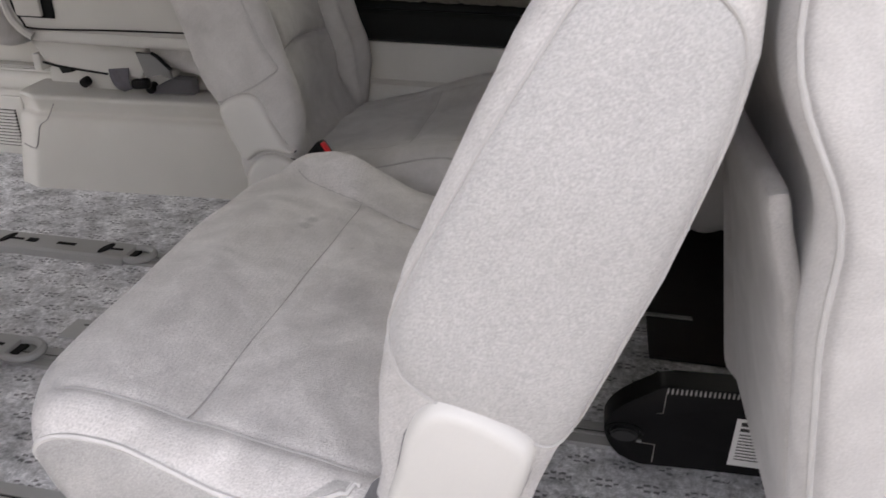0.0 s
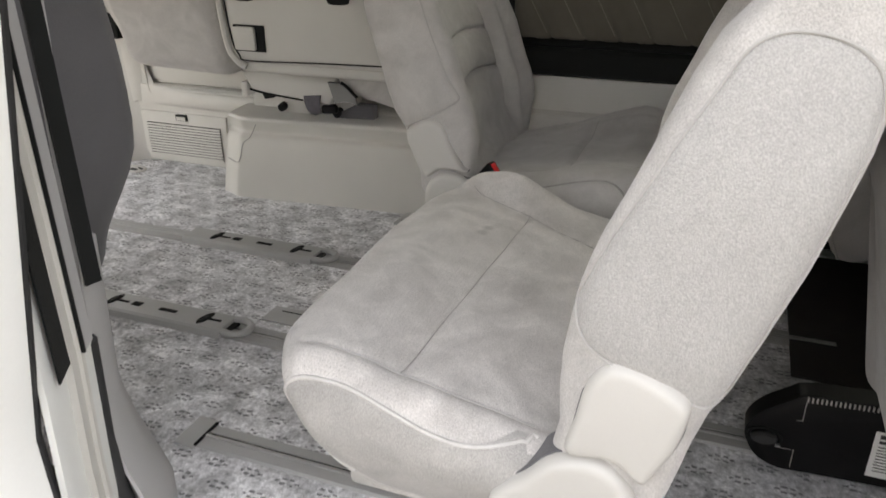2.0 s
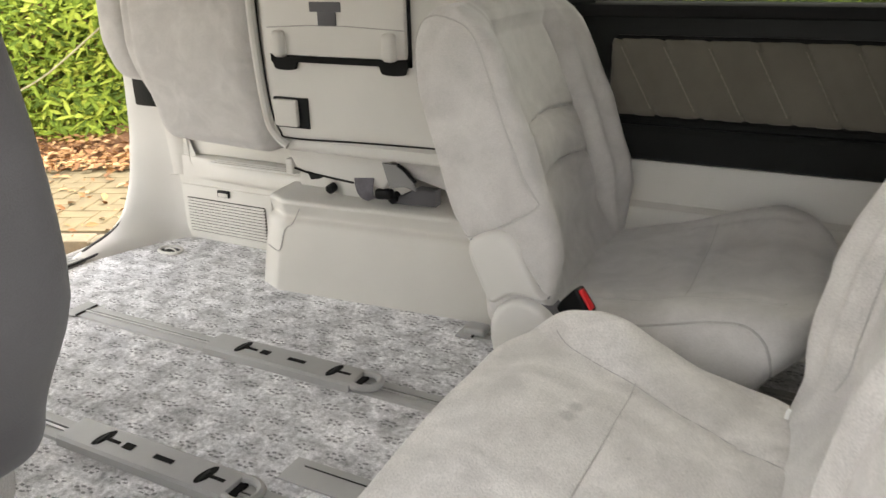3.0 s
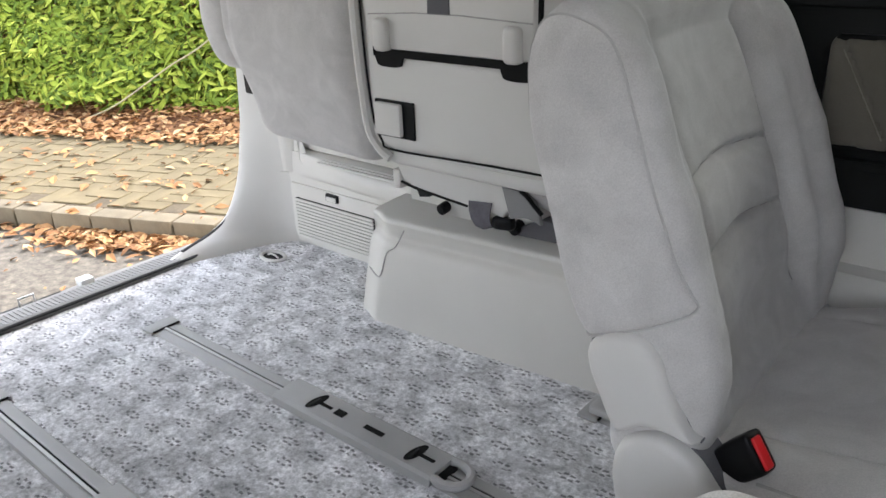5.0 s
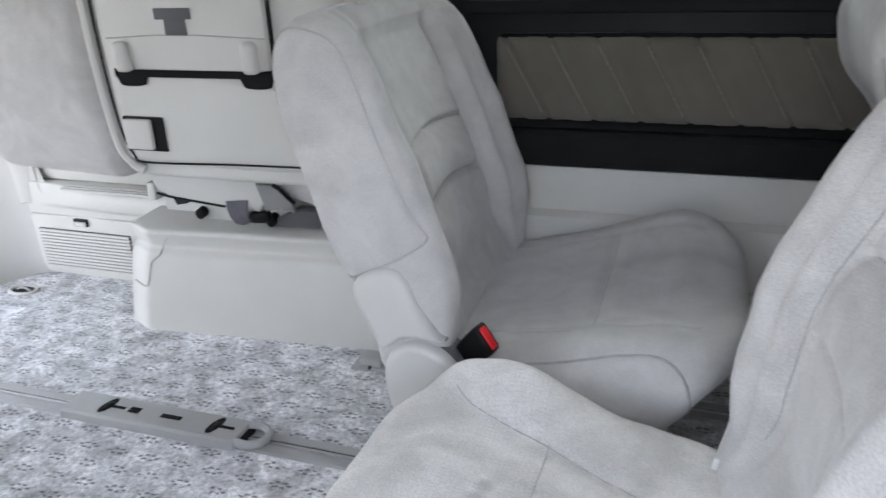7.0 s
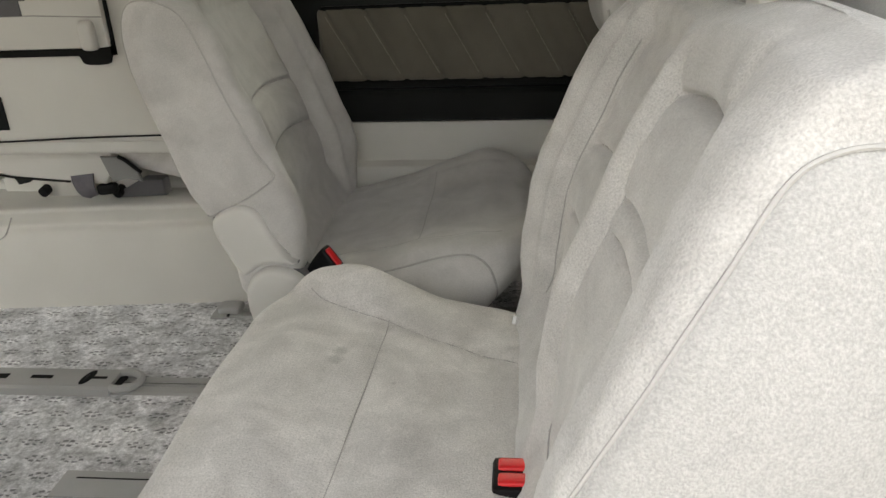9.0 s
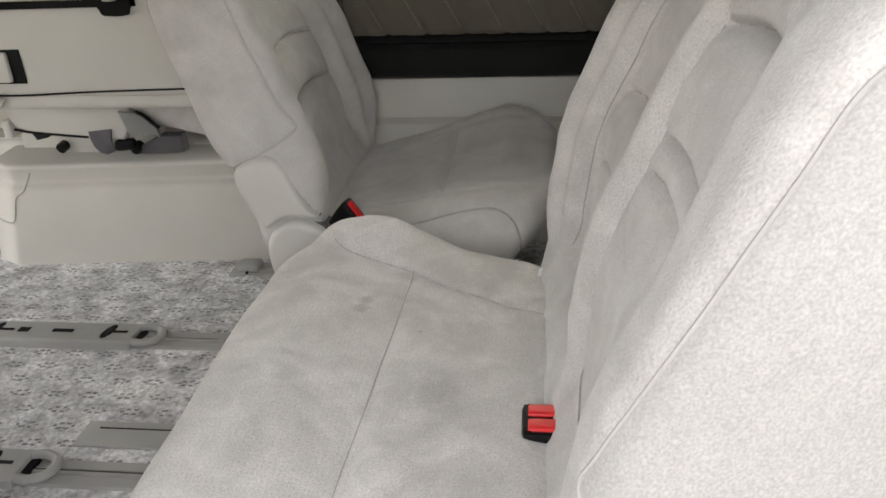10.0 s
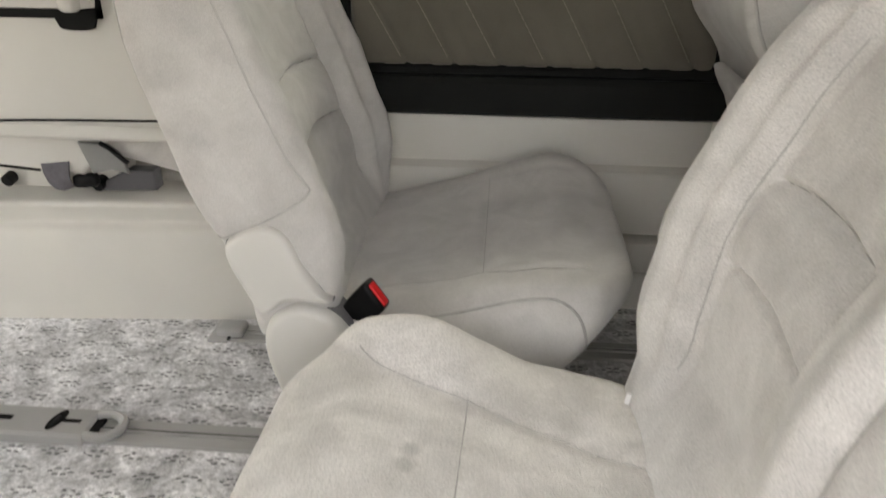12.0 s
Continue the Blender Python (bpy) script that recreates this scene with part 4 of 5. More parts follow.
    hem = smooth_loop([Vector(c) for c in welt + [(0.05, 0.166), (-0.05, 0.16), (-0.13, 0.165), (-0.17, 0.2)]], 4)
    mid = sum(hem, Vector((0, 0))) / len(hem)
    flat = bmesh.new()
    rings = [[flat.verts.new(on_cushion_side(*(mid + (o - mid) * f)) + Vector((0, side * (0.0025 * (1 - f ** 10) + 0.0004), 0))) for o in hem] for f in (1.0, 0.98, 0.95, 0.9, 0.75, 0.5, 0.25, 0.05)]
    for a, b in zip(rings, rings[1:]):
        for n in range(len(hem)):
            flat.faces.new((a[n], a[(n + 1) % len(hem)], b[(n + 1) % len(hem)], b[n]))
    flat.faces.new(rings[-1])
    part("side_panel", flat, SUEDE_LOW_DIM if side > 0 else SUEDE, cu, "grey suede side panel")

    # backrest, pressed into its side view
    z0, z1, th, RB = 0.26, 0.862, 0.2, 0.028
    h, zm = z1 - z0, (z0 + z1) / 2

    def wide(z):
        return 1 - 0.075 * step01(z, 0.62, 0.86) ** 1.5

    def back(q):
        u, y, z = q.x / (th / 2), q.y, q.z + zm
        xf, xb = between(profile, z, 1), between(profile, z, 2)
        front = step01(u, 0.0, 0.9)
        line, puff = 0.0, 0.0
        for c, hw, creases in halves:
            if abs(y - c) > hw + 0.03:
                continue
            inside = 1 - step01(abs(y - c), hw - 0.03, hw + 0.005)
            line = max(line, groove(abs(y - c) - hw, 0.006, 0.006) * step01(z, 0.36, 0.42) * (1 - step01(z, 0.77, 0.82)))
            sag = (0.004 if c > 0 else 0.012) * ((y - c) / hw) ** 2
            for cz, depth in creases:
                line = max(line, groove(z - cz + sag, 0.006, depth) * (1 - step01(abs(y - c), hw - 0.02, hw + 0.008)))
            # padding swells between the cross seams
            stops = [0.86] + [cz for cz, _ in creases] + [0.36]
            for a, b in zip(stops, stops[1:]):
                if b < z + sag < a:
                    puff = max(puff, (0.011 if a - b < 0.15 else 0.004) * min(1, (a - b) / 0.1) * math.sin((z + sag - b) / (a - b) * math.pi) ** 0.6 * inside)
        held = step01(z, 0.29, 0.42) * (1 - 0.7 * step01(z, 0.785, 0.86))
        wr = 0.003 * noise.noise(Vector((y * 8, z * 9, 3.1))) + 0.0018 * noise.noise(Vector((y * 19, z * 17, 5.2)))
        push = wr - eased(recess, y) * held - line + puff
        x = xb + (u + 1) / 2 * (xf - xb) + front * push
        edge = step01(abs(y), w / 2 - 0.05, w / 2 - 0.02)
        low = 1 - step01(z, 0.42, 0.5)
        if y * side < 0 and side > 0:
            y *= 1 - 0.075 * (1 - step01(z, 0.27, 0.43))
        y = y * wide(z) + math.copysign(0.009, y) * edge * math.cos(max(-1, min(1, u)) * math.pi / 2)
        y += edge * (0.003 * noise.noise(Vector((x * 8, z * 8, 7.0))) + low * 0.006 * noise.noise(Vector((x * 26, z * 18, 2.0))))
        if side > 0:
            z -= step01(z, 0.74, 0.86) * (0.014 - 0.028 * step01(q.y, -0.05, 0.22))
        else:
            z -= 0.018 * step01(z, 0.74, 0.86)
        z += 0.004 * math.cos(min(1, abs(q.y) / (w / 2)) * math.pi / 2) * step01(z, 0.74, 0.87)
        return (x, y, z)

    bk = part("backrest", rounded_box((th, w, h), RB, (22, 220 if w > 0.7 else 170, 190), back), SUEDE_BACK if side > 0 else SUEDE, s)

    def on_front(pts):
        return [Vector(back(Vector((th / 2, y, z - zm)))) + Vector((0.0009, 0, 0)) for y, z in pts]

    def on_back_side(x, z, k):
        """The point of the backrest's side k that shows at x, z."""
        zt = z
        for n in range(4):
            xf, xb = between(profile, zt, 1), between(profile, zt, 2)
            xq = max(-1, min(1, 2 * (x - xb) / (xf - xb) - 1)) * th / 2
            zq = max(-h / 2, min(h / 2, zt - zm))
            dx, dz = max(0.0, abs(xq) - (th / 2 - RB)), max(0.0, abs(zq) - (h / 2 - RB))
            p = Vector(back(Vector((xq, k * (w / 2 - RB + math.sqrt(max(0.0, RB * RB - dx * dx - dz * dz))), zq))))
            zt += z - p.z
        return p

    for c, hw, creases in halves:
        for cz, depth in creases:
            # darker cord along each crease puts the fold's shade into colour
            part("seam", tube(on_front([(c + (hw - 0.02) * (i / 12 - 1), cz - (0.004 if c > 0 else 0.012) * ((hw - 0.02) / hw * (i / 12 - 1)) ** 2) for i in range(25)]), 0.0012, 5), SEAM, bk)
        for k in (-1, 1):
            part("seam", tube(on_front([(c + k * hw, 0.38 + 0.01 * i) for i in range(41)]), 0.0011, 5), SEAM, bk)
        if side > 0 and c > 0:
            part("seam", tube(on_front([(c + hw * math.cos(a), 0.41 + 0.045 * math.sin(a)) for a in [math.pi * (1 + i / 24) for i in range(25)]]), 0.0011, 5), SEAM, bk)
    for k in (side, -side):
        outline = smooth_loop([Vector(p) for p in loop], 4)
        part("piping", tube([on_back_side(p.x, p.y, k) + Vector((0, k * 0.001, 0)) for p in outline], 0.0019 if side > 0 else 0.0016, 6, True), PIPING, bk)
        mid = sum(outline, Vector((0, 0))) / len(outline)
        flat = bmesh.new()
        rings = []
        for f in (1.0, 0.985, 0.96, 0.92, 0.85, 0.7, 0.5, 0.25, 0.05):
            ring = []
            for o in outline:
                x, z = mid + (o - mid) * f
                p = on_back_side(x, z, k)
                puff = 0.0085 * (1 - f ** 14) + 0.0018 * noise.noise(Vector((x * 11, z * 8, w * 5))) * (1 - f)
                ring.append(flat.verts.new((p.x, p.y + k * (puff - 0.001), p.z)))
            rings.append(ring)
        for a, b in zip(rings, rings[1:]):
            for n in range(len(outline)):
                flat.faces.new((a[n], a[(n + 1) % len(outline)], b[(n + 1) % len(outline)], b[n]))
        flat.faces.new(rings[-1])
        part("side_panel", flat, SUEDE_SIDE_DIM if side > 0 else SUEDE, bk, "napped pale suede side panel")
    # headrests
    c, wide_by, mid = (-0.055, 0.37, 0.937) if side > 0 else (0.0, 0.27, 0.93)
    hx = -0.46 if side > 0 else -0.41
    at = Matrix.Translation((hx, c, mid)) @ Matrix.Rotation(radians(-12), 4, "Y")
    hr = part("headrest", rounded_box((0.1, wide_by, 0.15), 0.045, (12, 20, 14), lambda q: (q.x - 0.25 * q.y * q.y, q.y, q.z + 0.9 * q.y * q.y * (1 if q.z < 0 else -0.4)), at), SUEDE, s)
    ring = [(0.88 * (wide_by / 2 - 0.012) * math.cos(a), 0.88 * 0.066 * math.sin(a)) for a in [math.tau * i / 40 for i in range(40)]]
    part("seam", tube([at @ Vector((0.0495 - 0.25 * y * y - 0.09 * (abs(z) / 0.066) ** 4 * 0.06, y, z)) for y, z in ring], 0.0022, 6, True), PIPING, hr)
    for k in (-0.05, 0.05):
        part("post", cylinder((hx + 0.025, c + k, 0.82), (hx + 0.005, c + k, mid - 0.04), 0.006), METAL, hr)
        part("post_guide", rounded_box((0.03, 0.045, 0.022), 0.007, (6, 6, 6), None, Matrix.Translation((hx + 0.023, c + k, 0.852 if side > 0 else 0.848))), PLASTIC, hr)
    # hinge covers
    dx, dz = (0, 0) if side > 0 else (0.03, 0.0)
    for nm, pts in (("upper_hinge_cover", upper_cover), ("lower_hinge_cover", lower_cover)):
        out = 0.004 if nm == "upper_hinge_cover" else 0.0
        ring = smooth_loop([Vector(p) for p in pts], 4)
        cv = part(nm, puck([(p[0], p[1]) for p in ring], side * (w / 2 - 0.05), side * (w / 2 + 0.026 - out), 0.02), PLASTIC_LIGHT, s, "pale grey plastic hinge cover")
        mx, mz = sum(p[0] for p in ring) / len(ring), sum(p[1] for p in ring) / len(ring)
        gx, gz = (1.012, 1.03) if nm == "upper_hinge_cover" else (1.02, 1.022)
        # dark plate behind each cover draws the contact shade along its edge
        part("cover_gap", puck([(mx + (p[0] - mx) * gx, mz + (p[1] - mz) * gz) for p in ring], side * (w / 2 - 0.045), side * (w / 2 + 0.006), 0.003), SHADE_DARK, cv)
        if nm == "lower_hinge_cover":
            yo = side * (w / 2 + 0.0262)
            part("lever_window", prism(smooth_loop([(x + dx, z + dz) for x, z in [(-0.176, 0.236), (-0.215, 0.234), (-0.221, 0.226), (-0.223, 0.2), (-0.217, 0.192), (-0.18, 0.192), (-0.174, 0.2), (-0.171, 0.228)]], 3), "y", yo - 0.006, yo + 0.001, 0.0), HOLE, cv)
            part("lever_frame", tube([(x + dx, yo, z + dz) for x, z in smooth_loop([(-0.175, 0.237), (-0.215, 0.235), (-0.222, 0.227), (-0.224, 0.199), (-0.218, 0.191), (-0.179, 0.191), (-0.173, 0.199), (-0.17, 0.229)], 3)], 0.0018, 6, True), PLASTIC, cv)
            part("lever", cylinder((-0.178 + dx, yo, 0.222 + dz), (-0.21 + dx, yo, 0.219 + dz), 0.006), METAL, cv, "chrome release lever")
            part("lever_foot", join(*[cylinder((-0.18 - 0.013 * i + dx, yo, 0.203 + dz), (-0.19 - 0.013 * i + dx, yo, 0.203 + dz), 0.006) for i in range(3)]), BLACK, cv)
            part("screw_hole", cylinder((-0.133 + dx, yo - side * 0.003, 0.178 + dz), (-0.133 + dx, yo + side * 0.0005, 0.178 + dz), 0.0048), SHADE_DARK, cv)
    # the base on its rails
    part("base_cover", rounded_box((0.3, w - 0.3, 0.14), 0.02, (6, 6, 6), None, Matrix.Translation((0.04, 0, 0.11))), PLASTIC, s)
    for k in (-1, 1):
        part("rail_foot", box(-0.3, 0.19, k * (w / 2 - 0.2) - 0.03, k * (w / 2 - 0.2) + 0.03, 0.007, 0.16, 0.01), PLASTIC, s)
    part("hinge_frame", box(-0.325 if side > 0 else -0.285, -0.2, -w / 2 + 0.03, w / 2 - 0.03, 0.15, 0.3, 0.02), SUEDE_SIDE_DIM, s)
    ty = 0.185 if side < 0 else -0.32
    part("sewn_tag", box(-0.006, 0.0, -0.002, 0.002, -0.014, 0.014), PAPER, s, "small white sewn tag").matrix_basis = Matrix.Translation((-0.185 if side > 0 else -0.172, ty, 0.315)) @ Matrix.Rotation(radians(-10), 4, "Y")
    part("anchor_peg", cylinder((-0.2, ty + 0.11, 0.27), (-0.165, ty + 0.1, 0.285), 0.005), METAL, s)
    if side > 0:
        part("tag", box(-0.332, -0.326, side * (w / 2 - 0.05) - 0.012, side * (w / 2 - 0.05) + 0.012, 0.18, 0.28), BLUE_TAG, s, "blue and white printed tag")
    return s


seat("bench_seat", "pale grey suede two-place seat turned to face backwards", pose(0.26, 1.34, 0, 0, 0, 180), 0.8, 1, 0.0, 0.5, BACK_SIDE, BACK_PIPING, NEAR_RECESS, [(0.16, 0.108, [(0.785, 0.021), (0.68, 0.014), (0.645, 0.009)]), (-0.185, 0.125, [(0.638, 0.01), (0.537, 0.01)])], UPPER_COVER, LOWER_COVER)
seat("single_seat", "pale grey suede single seat facing forward by the door", pose(0.2, 2.12, 0), 0.57, -1, 0.03, 0.54, FAR_BACK_SIDE, FAR_PIPING, FAR_RECESS, [(0, 0.152, [(0.62, 0.01), (0.522, 0.01)])], FAR_UPPER_COVER, [(x + 0.03, z + 0.003) for x, z in LOWER_COVER])


# ---- belt buckles ----
def buckle_body(q):
    """Narrower at its foot, with a cut-back mouth."""
    k = 0.72 + 0.28 * step01(q.z, -0.05, 0.02)
    return (q.x * k, q.y * k, q.z - 0.18 * q.x * step01(q.z, 0.0, 0.045))


b1 = thing("belt_buckle", "black belt buckle with red button leaning on the seat", "buckle", pose(0.035, 1.872, 0.272, 0, 41, -15), "belt buckles")
part("housing", rounded_box((0.052, 0.032, 0.1), 0.008, (8, 6, 12), buckle_body, Matrix.Translation((0, 0, 0.05))), BLACK, b1)
part("button", rounded_box((0.04, 0.015, 0.009), 0.003, (8, 6, 4), lambda q: (q.x, q.y, q.z - 0.18 * q.x), Matrix.Translation((0.002, -0.002, 0.099))), RED, b1, "red release button")
part("stalk", box(-0.014, 0.014, -0.006, 0.006, -0.03, 0.012, 0.003), BLACK, b1)
b2 = thing("belt_buckle", "black buckle with two red buttons sunk in the cushion", "buckle", pose(0.459, 1.278, 0.3), "belt buckles")
part("housing", rounded_box((0.068, 0.062, 0.05), 0.006, (6, 6, 6), None, Matrix.Translation((0, 0, 0))), BLACK, b2)
for k in (-0.0135, 0.0135):
    part("button", rounded_box((0.054, 0.022, 0.01), 0.004, (6, 6, 4), None, Matrix.Translation((0, k, 0.024))), RED, b2, "red release button")

# ---- front seats ----


def front_seat(label, m, lean, w=0.52):
    s = thing("front_seat", label, "seat", m, "front seats")
    h, th = 0.72, 0.2
    tilt = Matrix.Translation((0, 0, 0.2)) @ Matrix.Rotation(radians(-lean), 4, "Y") @ Matrix.Translation((0, 0, h / 2))

    def back(q):
        x, y, z = q
        x *= 1.0 - 0.25 * (z + h / 2) / h
        if x < 0:
            x += 0.018 * (1 - step01(abs(y), w / 2 - 0.09, w / 2 - 0.03))
        y *= 1 - 0.2 * step01(z, 0.1, 0.36)
        x += -0.016 * math.exp(-((z - 0.24) / 0.07) ** 2) + 0.012 * math.exp(-((z - 0.12) / 0.06) ** 2)
        return (x, y, z)

    bk = part("backrest", rounded_box((th, w, h), 0.06, (16, 30, 36), back, tilt), SUEDE, s)
    for k in (-1, 1):
        pts = [tilt @ Vector((-0.098 * (1 - 0.25 * (z + h / 2) / h) + 0.012 - 0.016 * math.exp(-((z - 0.24) / 0.07) ** 2) + 0.012 * math.exp(-((z - 0.12) / 0.06) ** 2), k * (w / 2 - 0.004) * (1 - 0.2 * step01(z, 0.1, 0.36)), z)) for z in [-0.32 + 0.025 * i for i in range(26)]]
        part("piping", tube(pts, 0.0028, 6), PIPING, bk)
    part("back_pocket", rounded_box((0.024, w - 0.18, 0.44), 0.011, (8, 12, 14), lambda q: (q.x - 0.012 * step01(q.z, 0.1, 0.2), q.y, q.z), tilt @ Matrix.Translation((-0.072, 0, -0.1))), SUEDE, bk)
    part("headrest", rounded_box((0.11, 0.27, 0.2), 0.05, (12, 16, 14), None, tilt @ Matrix.Translation((0, 0, h / 2 + 0.13))), SUEDE, s)
    part("cushion", rounded_box((0.52, w, 0.17), 0.06, (12, 12, 10), None, Matrix.Translation((0.32, 0, 0.25))), SUEDE, s)
    part("side_cover", rounded_box((0.3, 0.03, 0.13), 0.014, (8, 4, 6), None, Matrix.Translation((0.16, -w / 2 - 0.01, 0.22))), PLASTIC, s)
    part("seat_base", box(0.08, 0.5, -w / 2 + 0.06, w / 2 - 0.06, 0.0, 0.17, 0.01), BLACK, s)
    part("recline_lever", rounded_box((0.03, 0.02, 0.13), 0.009, (4, 4, 8), None, Matrix.Translation((0.03, -w / 2 - 0.012, 0.24)) @ Matrix.Rotation(radians(8), 4, "Y")), PLASTIC, s)
    return s


front_seat("pale grey suede front seat with piped back", pose(0.966, 1.2, 0), 12)
front_seat("pale grey suede front passenger seat tipped back", pose(0.96, 2.2, 0), 25)

# ---- amplifier box on the floor ----
amp = thing("amplifier_box", "black box with round knob and white paper label standing on edge", "box", pose(0.762, 1.44, 0))
part("body", prism(smooth_loop([(-0.058, 0.044), (-0.05, 0.09), (-0.03, 0.135), (0.01, 0.19), (0.03, 0.212), (0.1, 0.22), (0.32, 0.243), (0.36, 0.23), (0.36, -0.04), (0.32, -0.052), (0.1, -0.066), (0.02, -0.074), (-0.01, -0.072), (-0.035, -0.04), (-0.05, 0.0)], 3), "z", 0.003, 0.05, 0.006, 3), BLACK, amp)
knob = part("knob", cylinder((-0.026, 0.04, 0.048), (-0.026, 0.04, 0.064), 0.022, None, 24, 0.003), RUBBER, amp)
part("knob_ring", tube([(-0.026 + 0.029 * math.cos(a), 0.04 + 0.029 * math.sin(a), 0.051) for a in [i * math.pi / 14 for i in range(28)]], 0.003, 6, True), TRIM_DARK, knob)
part("rim_line", tube([(0.03, 0.19, 0.0505), (0.03, 0.12, 0.0505), (0.02, 0.118, 0.0505)], 0.0008, 5), SEAM, amp)
part("rim_line", tube([(-0.005, 0.005, 0.0505), (0.026, 0.005, 0.0505), (0.026, -0.06, 0.0505)], 0.0008, 5), SEAM, amp)
part("screw", cylinder((0.0, 0.012, 0.049), (0.0, 0.012, 0.053), 0.004), METAL, amp)
part("fin", join(*[box(0.03 + 0.007 * i, 0.0325 + 0.007 * i, 0.192 + 0.0007 * i, 0.208 + 0.0007 * i, 0.0485, 0.0525) for i in range(40)]), SEAM, amp, "row of small pale fins")
part("label_sheet", box(0.142, 0.24, -0.03, 0.136, 0.0502, 0.0508), PAPER, amp, "white paper label with small print")
part("print_title", join(box(0.15, 0.2, 0.112, 0.126, 0.0508, 0.0512), box(0.15, 0.18, 0.094, 0.105, 0.0508, 0.0512)), INK, amp)
for i in range(9):
    part("print_line", box(0.15, 0.232 - 0.02 * (i % 3), 0.08 - 0.011 * i, 0.0835 - 0.011 * i, 0.0508, 0.0512), INK, amp)
part("edge_strip", tube([(0.0, -0.076, 0.02), (0.02, -0.077, 0.02), (0.1, -0.069, 0.02), (0.34, -0.053, 0.02)], 0.0035, 6), METAL, amp)

for ob in amp.children_recursive:
    # the box stands on its long edge, its face to the door
    for v in ob.data.vertices:
        y, z = v.co.y, v.co.z
        v.co.y, v.co.z = 0.03 - z, 0.003 + (y + 0.077) * 0.56

# ---- folded third-row seats ----
fold = thing("folded_seat", "third-row seat folded up against the side wall, pale plastic back outward", "seat", pose(0.015, 0, -0.018), "folded seats")
def fold_pad(q):
    x, y, z = q
    bot = step01(-z, 0.1, 0.36)
    y += 0.05 * bot * (1 if y < 0 else 0)
    x += 0.05 * bot * (1 - step01(x, -0.28, 0.1))
    if y < 0:
        y += groove(x + 0.19, 0.01, 0.008)
    return (x, y, z)
part("cushion", rounded_box((0.5, 0.24, 0.8), 0.07, (40, 14, 36), fold_pad, Matrix.Translation((-1.175, 2.325, 0.83)) @ Matrix.Rotation(radians(2), 4, "Y")), SUEDE, fold)
part("headrest", rounded_box((0.13, 0.2, 0.36), 0.05, (12, 12, 18), lambda q: (q.x + 0.05 * step01(-q.z, 0.05, 0.18), q.y, q.z), Matrix.Translation((-1.475, 2.33, 0.795)) @ Matrix.Rotation(radians(3), 4, "Y")), SUEDE, fold)
bp = part("back_panel", rounded_box((0.62, 0.06, 0.75), 0.02, (16, 6, 20), None, Matrix.Translation((-0.61, 2.252, 0.865))), PLASTIC, fold, "pale plastic seat back panel")
part("panel_rim", tube(smooth_loop([(-0.93, 2.225, 1.2), (-0.932, 2.222, 0.8), (-0.915, 2.222, 0.56), (-0.89, 2.225, 0.5), (-0.86, 2.23, 0.475)], 5, False), 0.012, 8), PLASTIC, bp)
part("panel_gap", tube(smooth_loop([(-0.912, 2.2215, 1.2), (-0.913, 2.2205, 0.8), (-0.898, 2.2205, 0.58), (-0.875, 2.221, 0.515), (-0.84, 2.221, 0.498), (-0.6, 2.221, 0.505), (-0.34, 2.221, 0.51)], 5, False), 0.0024, 6), HOLE, bp)
part("lower_rail", rounded_box((0.58, 0.07, 0.04), 0.015, (10, 6, 6), None, Matrix.Translation((-0.6, 2.27, 0.478))), PLASTIC, fold)
tray = part("tray", rounded_box((0.4, 0.03, 0.3), 0.008, (10, 4, 10), None, Matrix.Translation((-0.67, 2.213, 0.866))), PLASTIC_LIGHT, bp, "pale raised plastic tray")
part("tray_gap", join(box(-0.875, -0.866, 2.212, 2.2235, 0.7, 1.02), box(-0.474, -0.465, 2.212, 2.2235, 0.7, 1.02), box(-0.875, -0.465, 2.212, 2.2235, 0.698, 0.716)), HOLE, bp)
part("notch", join(box(-0.73, -0.64, 2.1955, 2.199, 0.822, 0.845, 0.001), box(-0.708, -0.655, 2.1955, 2.199, 0.79, 0.8225, 0.001)), SHADE_DARK, tray)
part("step_line", tube([(-0.868, 2.1985, 0.783), (-0.74, 2.1985, 0.79), (-0.63, 2.1985, 0.79), (-0.472, 2.1985, 0.783)], 0.0016, 6), SEAM, tray)
for x in (-0.83, -0.51):
    part("lug", rounded_box((0.036, 0.034, 0.066), 0.012, (8, 8, 8), None, Matrix.Translation((x, 2.197, 0.745))), PLASTIC_LIGHT, tray)
    part("lug_slot", prism(smooth_loop([(x - 0.042, 0.715), (x - 0.04, 0.69), (x - 0.028, 0.678), (x + 0.02, 0.678), (x + 0.03, 0.688), (x + 0.032, 0.715)], 4), "y", 2.2145, 2.2228, 0.0), HOLE, bp)
part("latch_recess", box(-0.885, -0.775, 2.217, 2.2232, 0.527, 0.607, 0.002), TRIM_DARK, bp)
part("latch_edge", box(-0.883, -0.8, 2.2155, 2.2165, 0.5285, 0.6055), HOLE, bp)
part("latch_paddle", rounded_box((0.075, 0.02, 0.07), 0.005, (6, 4, 6), None, Matrix.Translation((-0.842, 2.215, 0.567))), PLASTIC_LIGHT, bp)
part("hinge_bar", prism([(-0.96, 0.44), (-0.6, 0.44), (-0.612, 0.375), (-0.635, 0.347), (-0.73, 0.36), (-0.85, 0.366), (-0.925, 0.38)], "y", 2.335, 2.4, 0.008), PLASTIC_LIGHT, fold)
part("hinge_shadow_gap", tube([(-0.93, 2.334, 0.379), (-0.89, 2.334, 0.371), (-0.79, 2.334, 0.362), (-0.73, 2.334, 0.357)], 0.0032, 6), HOLE, fold)
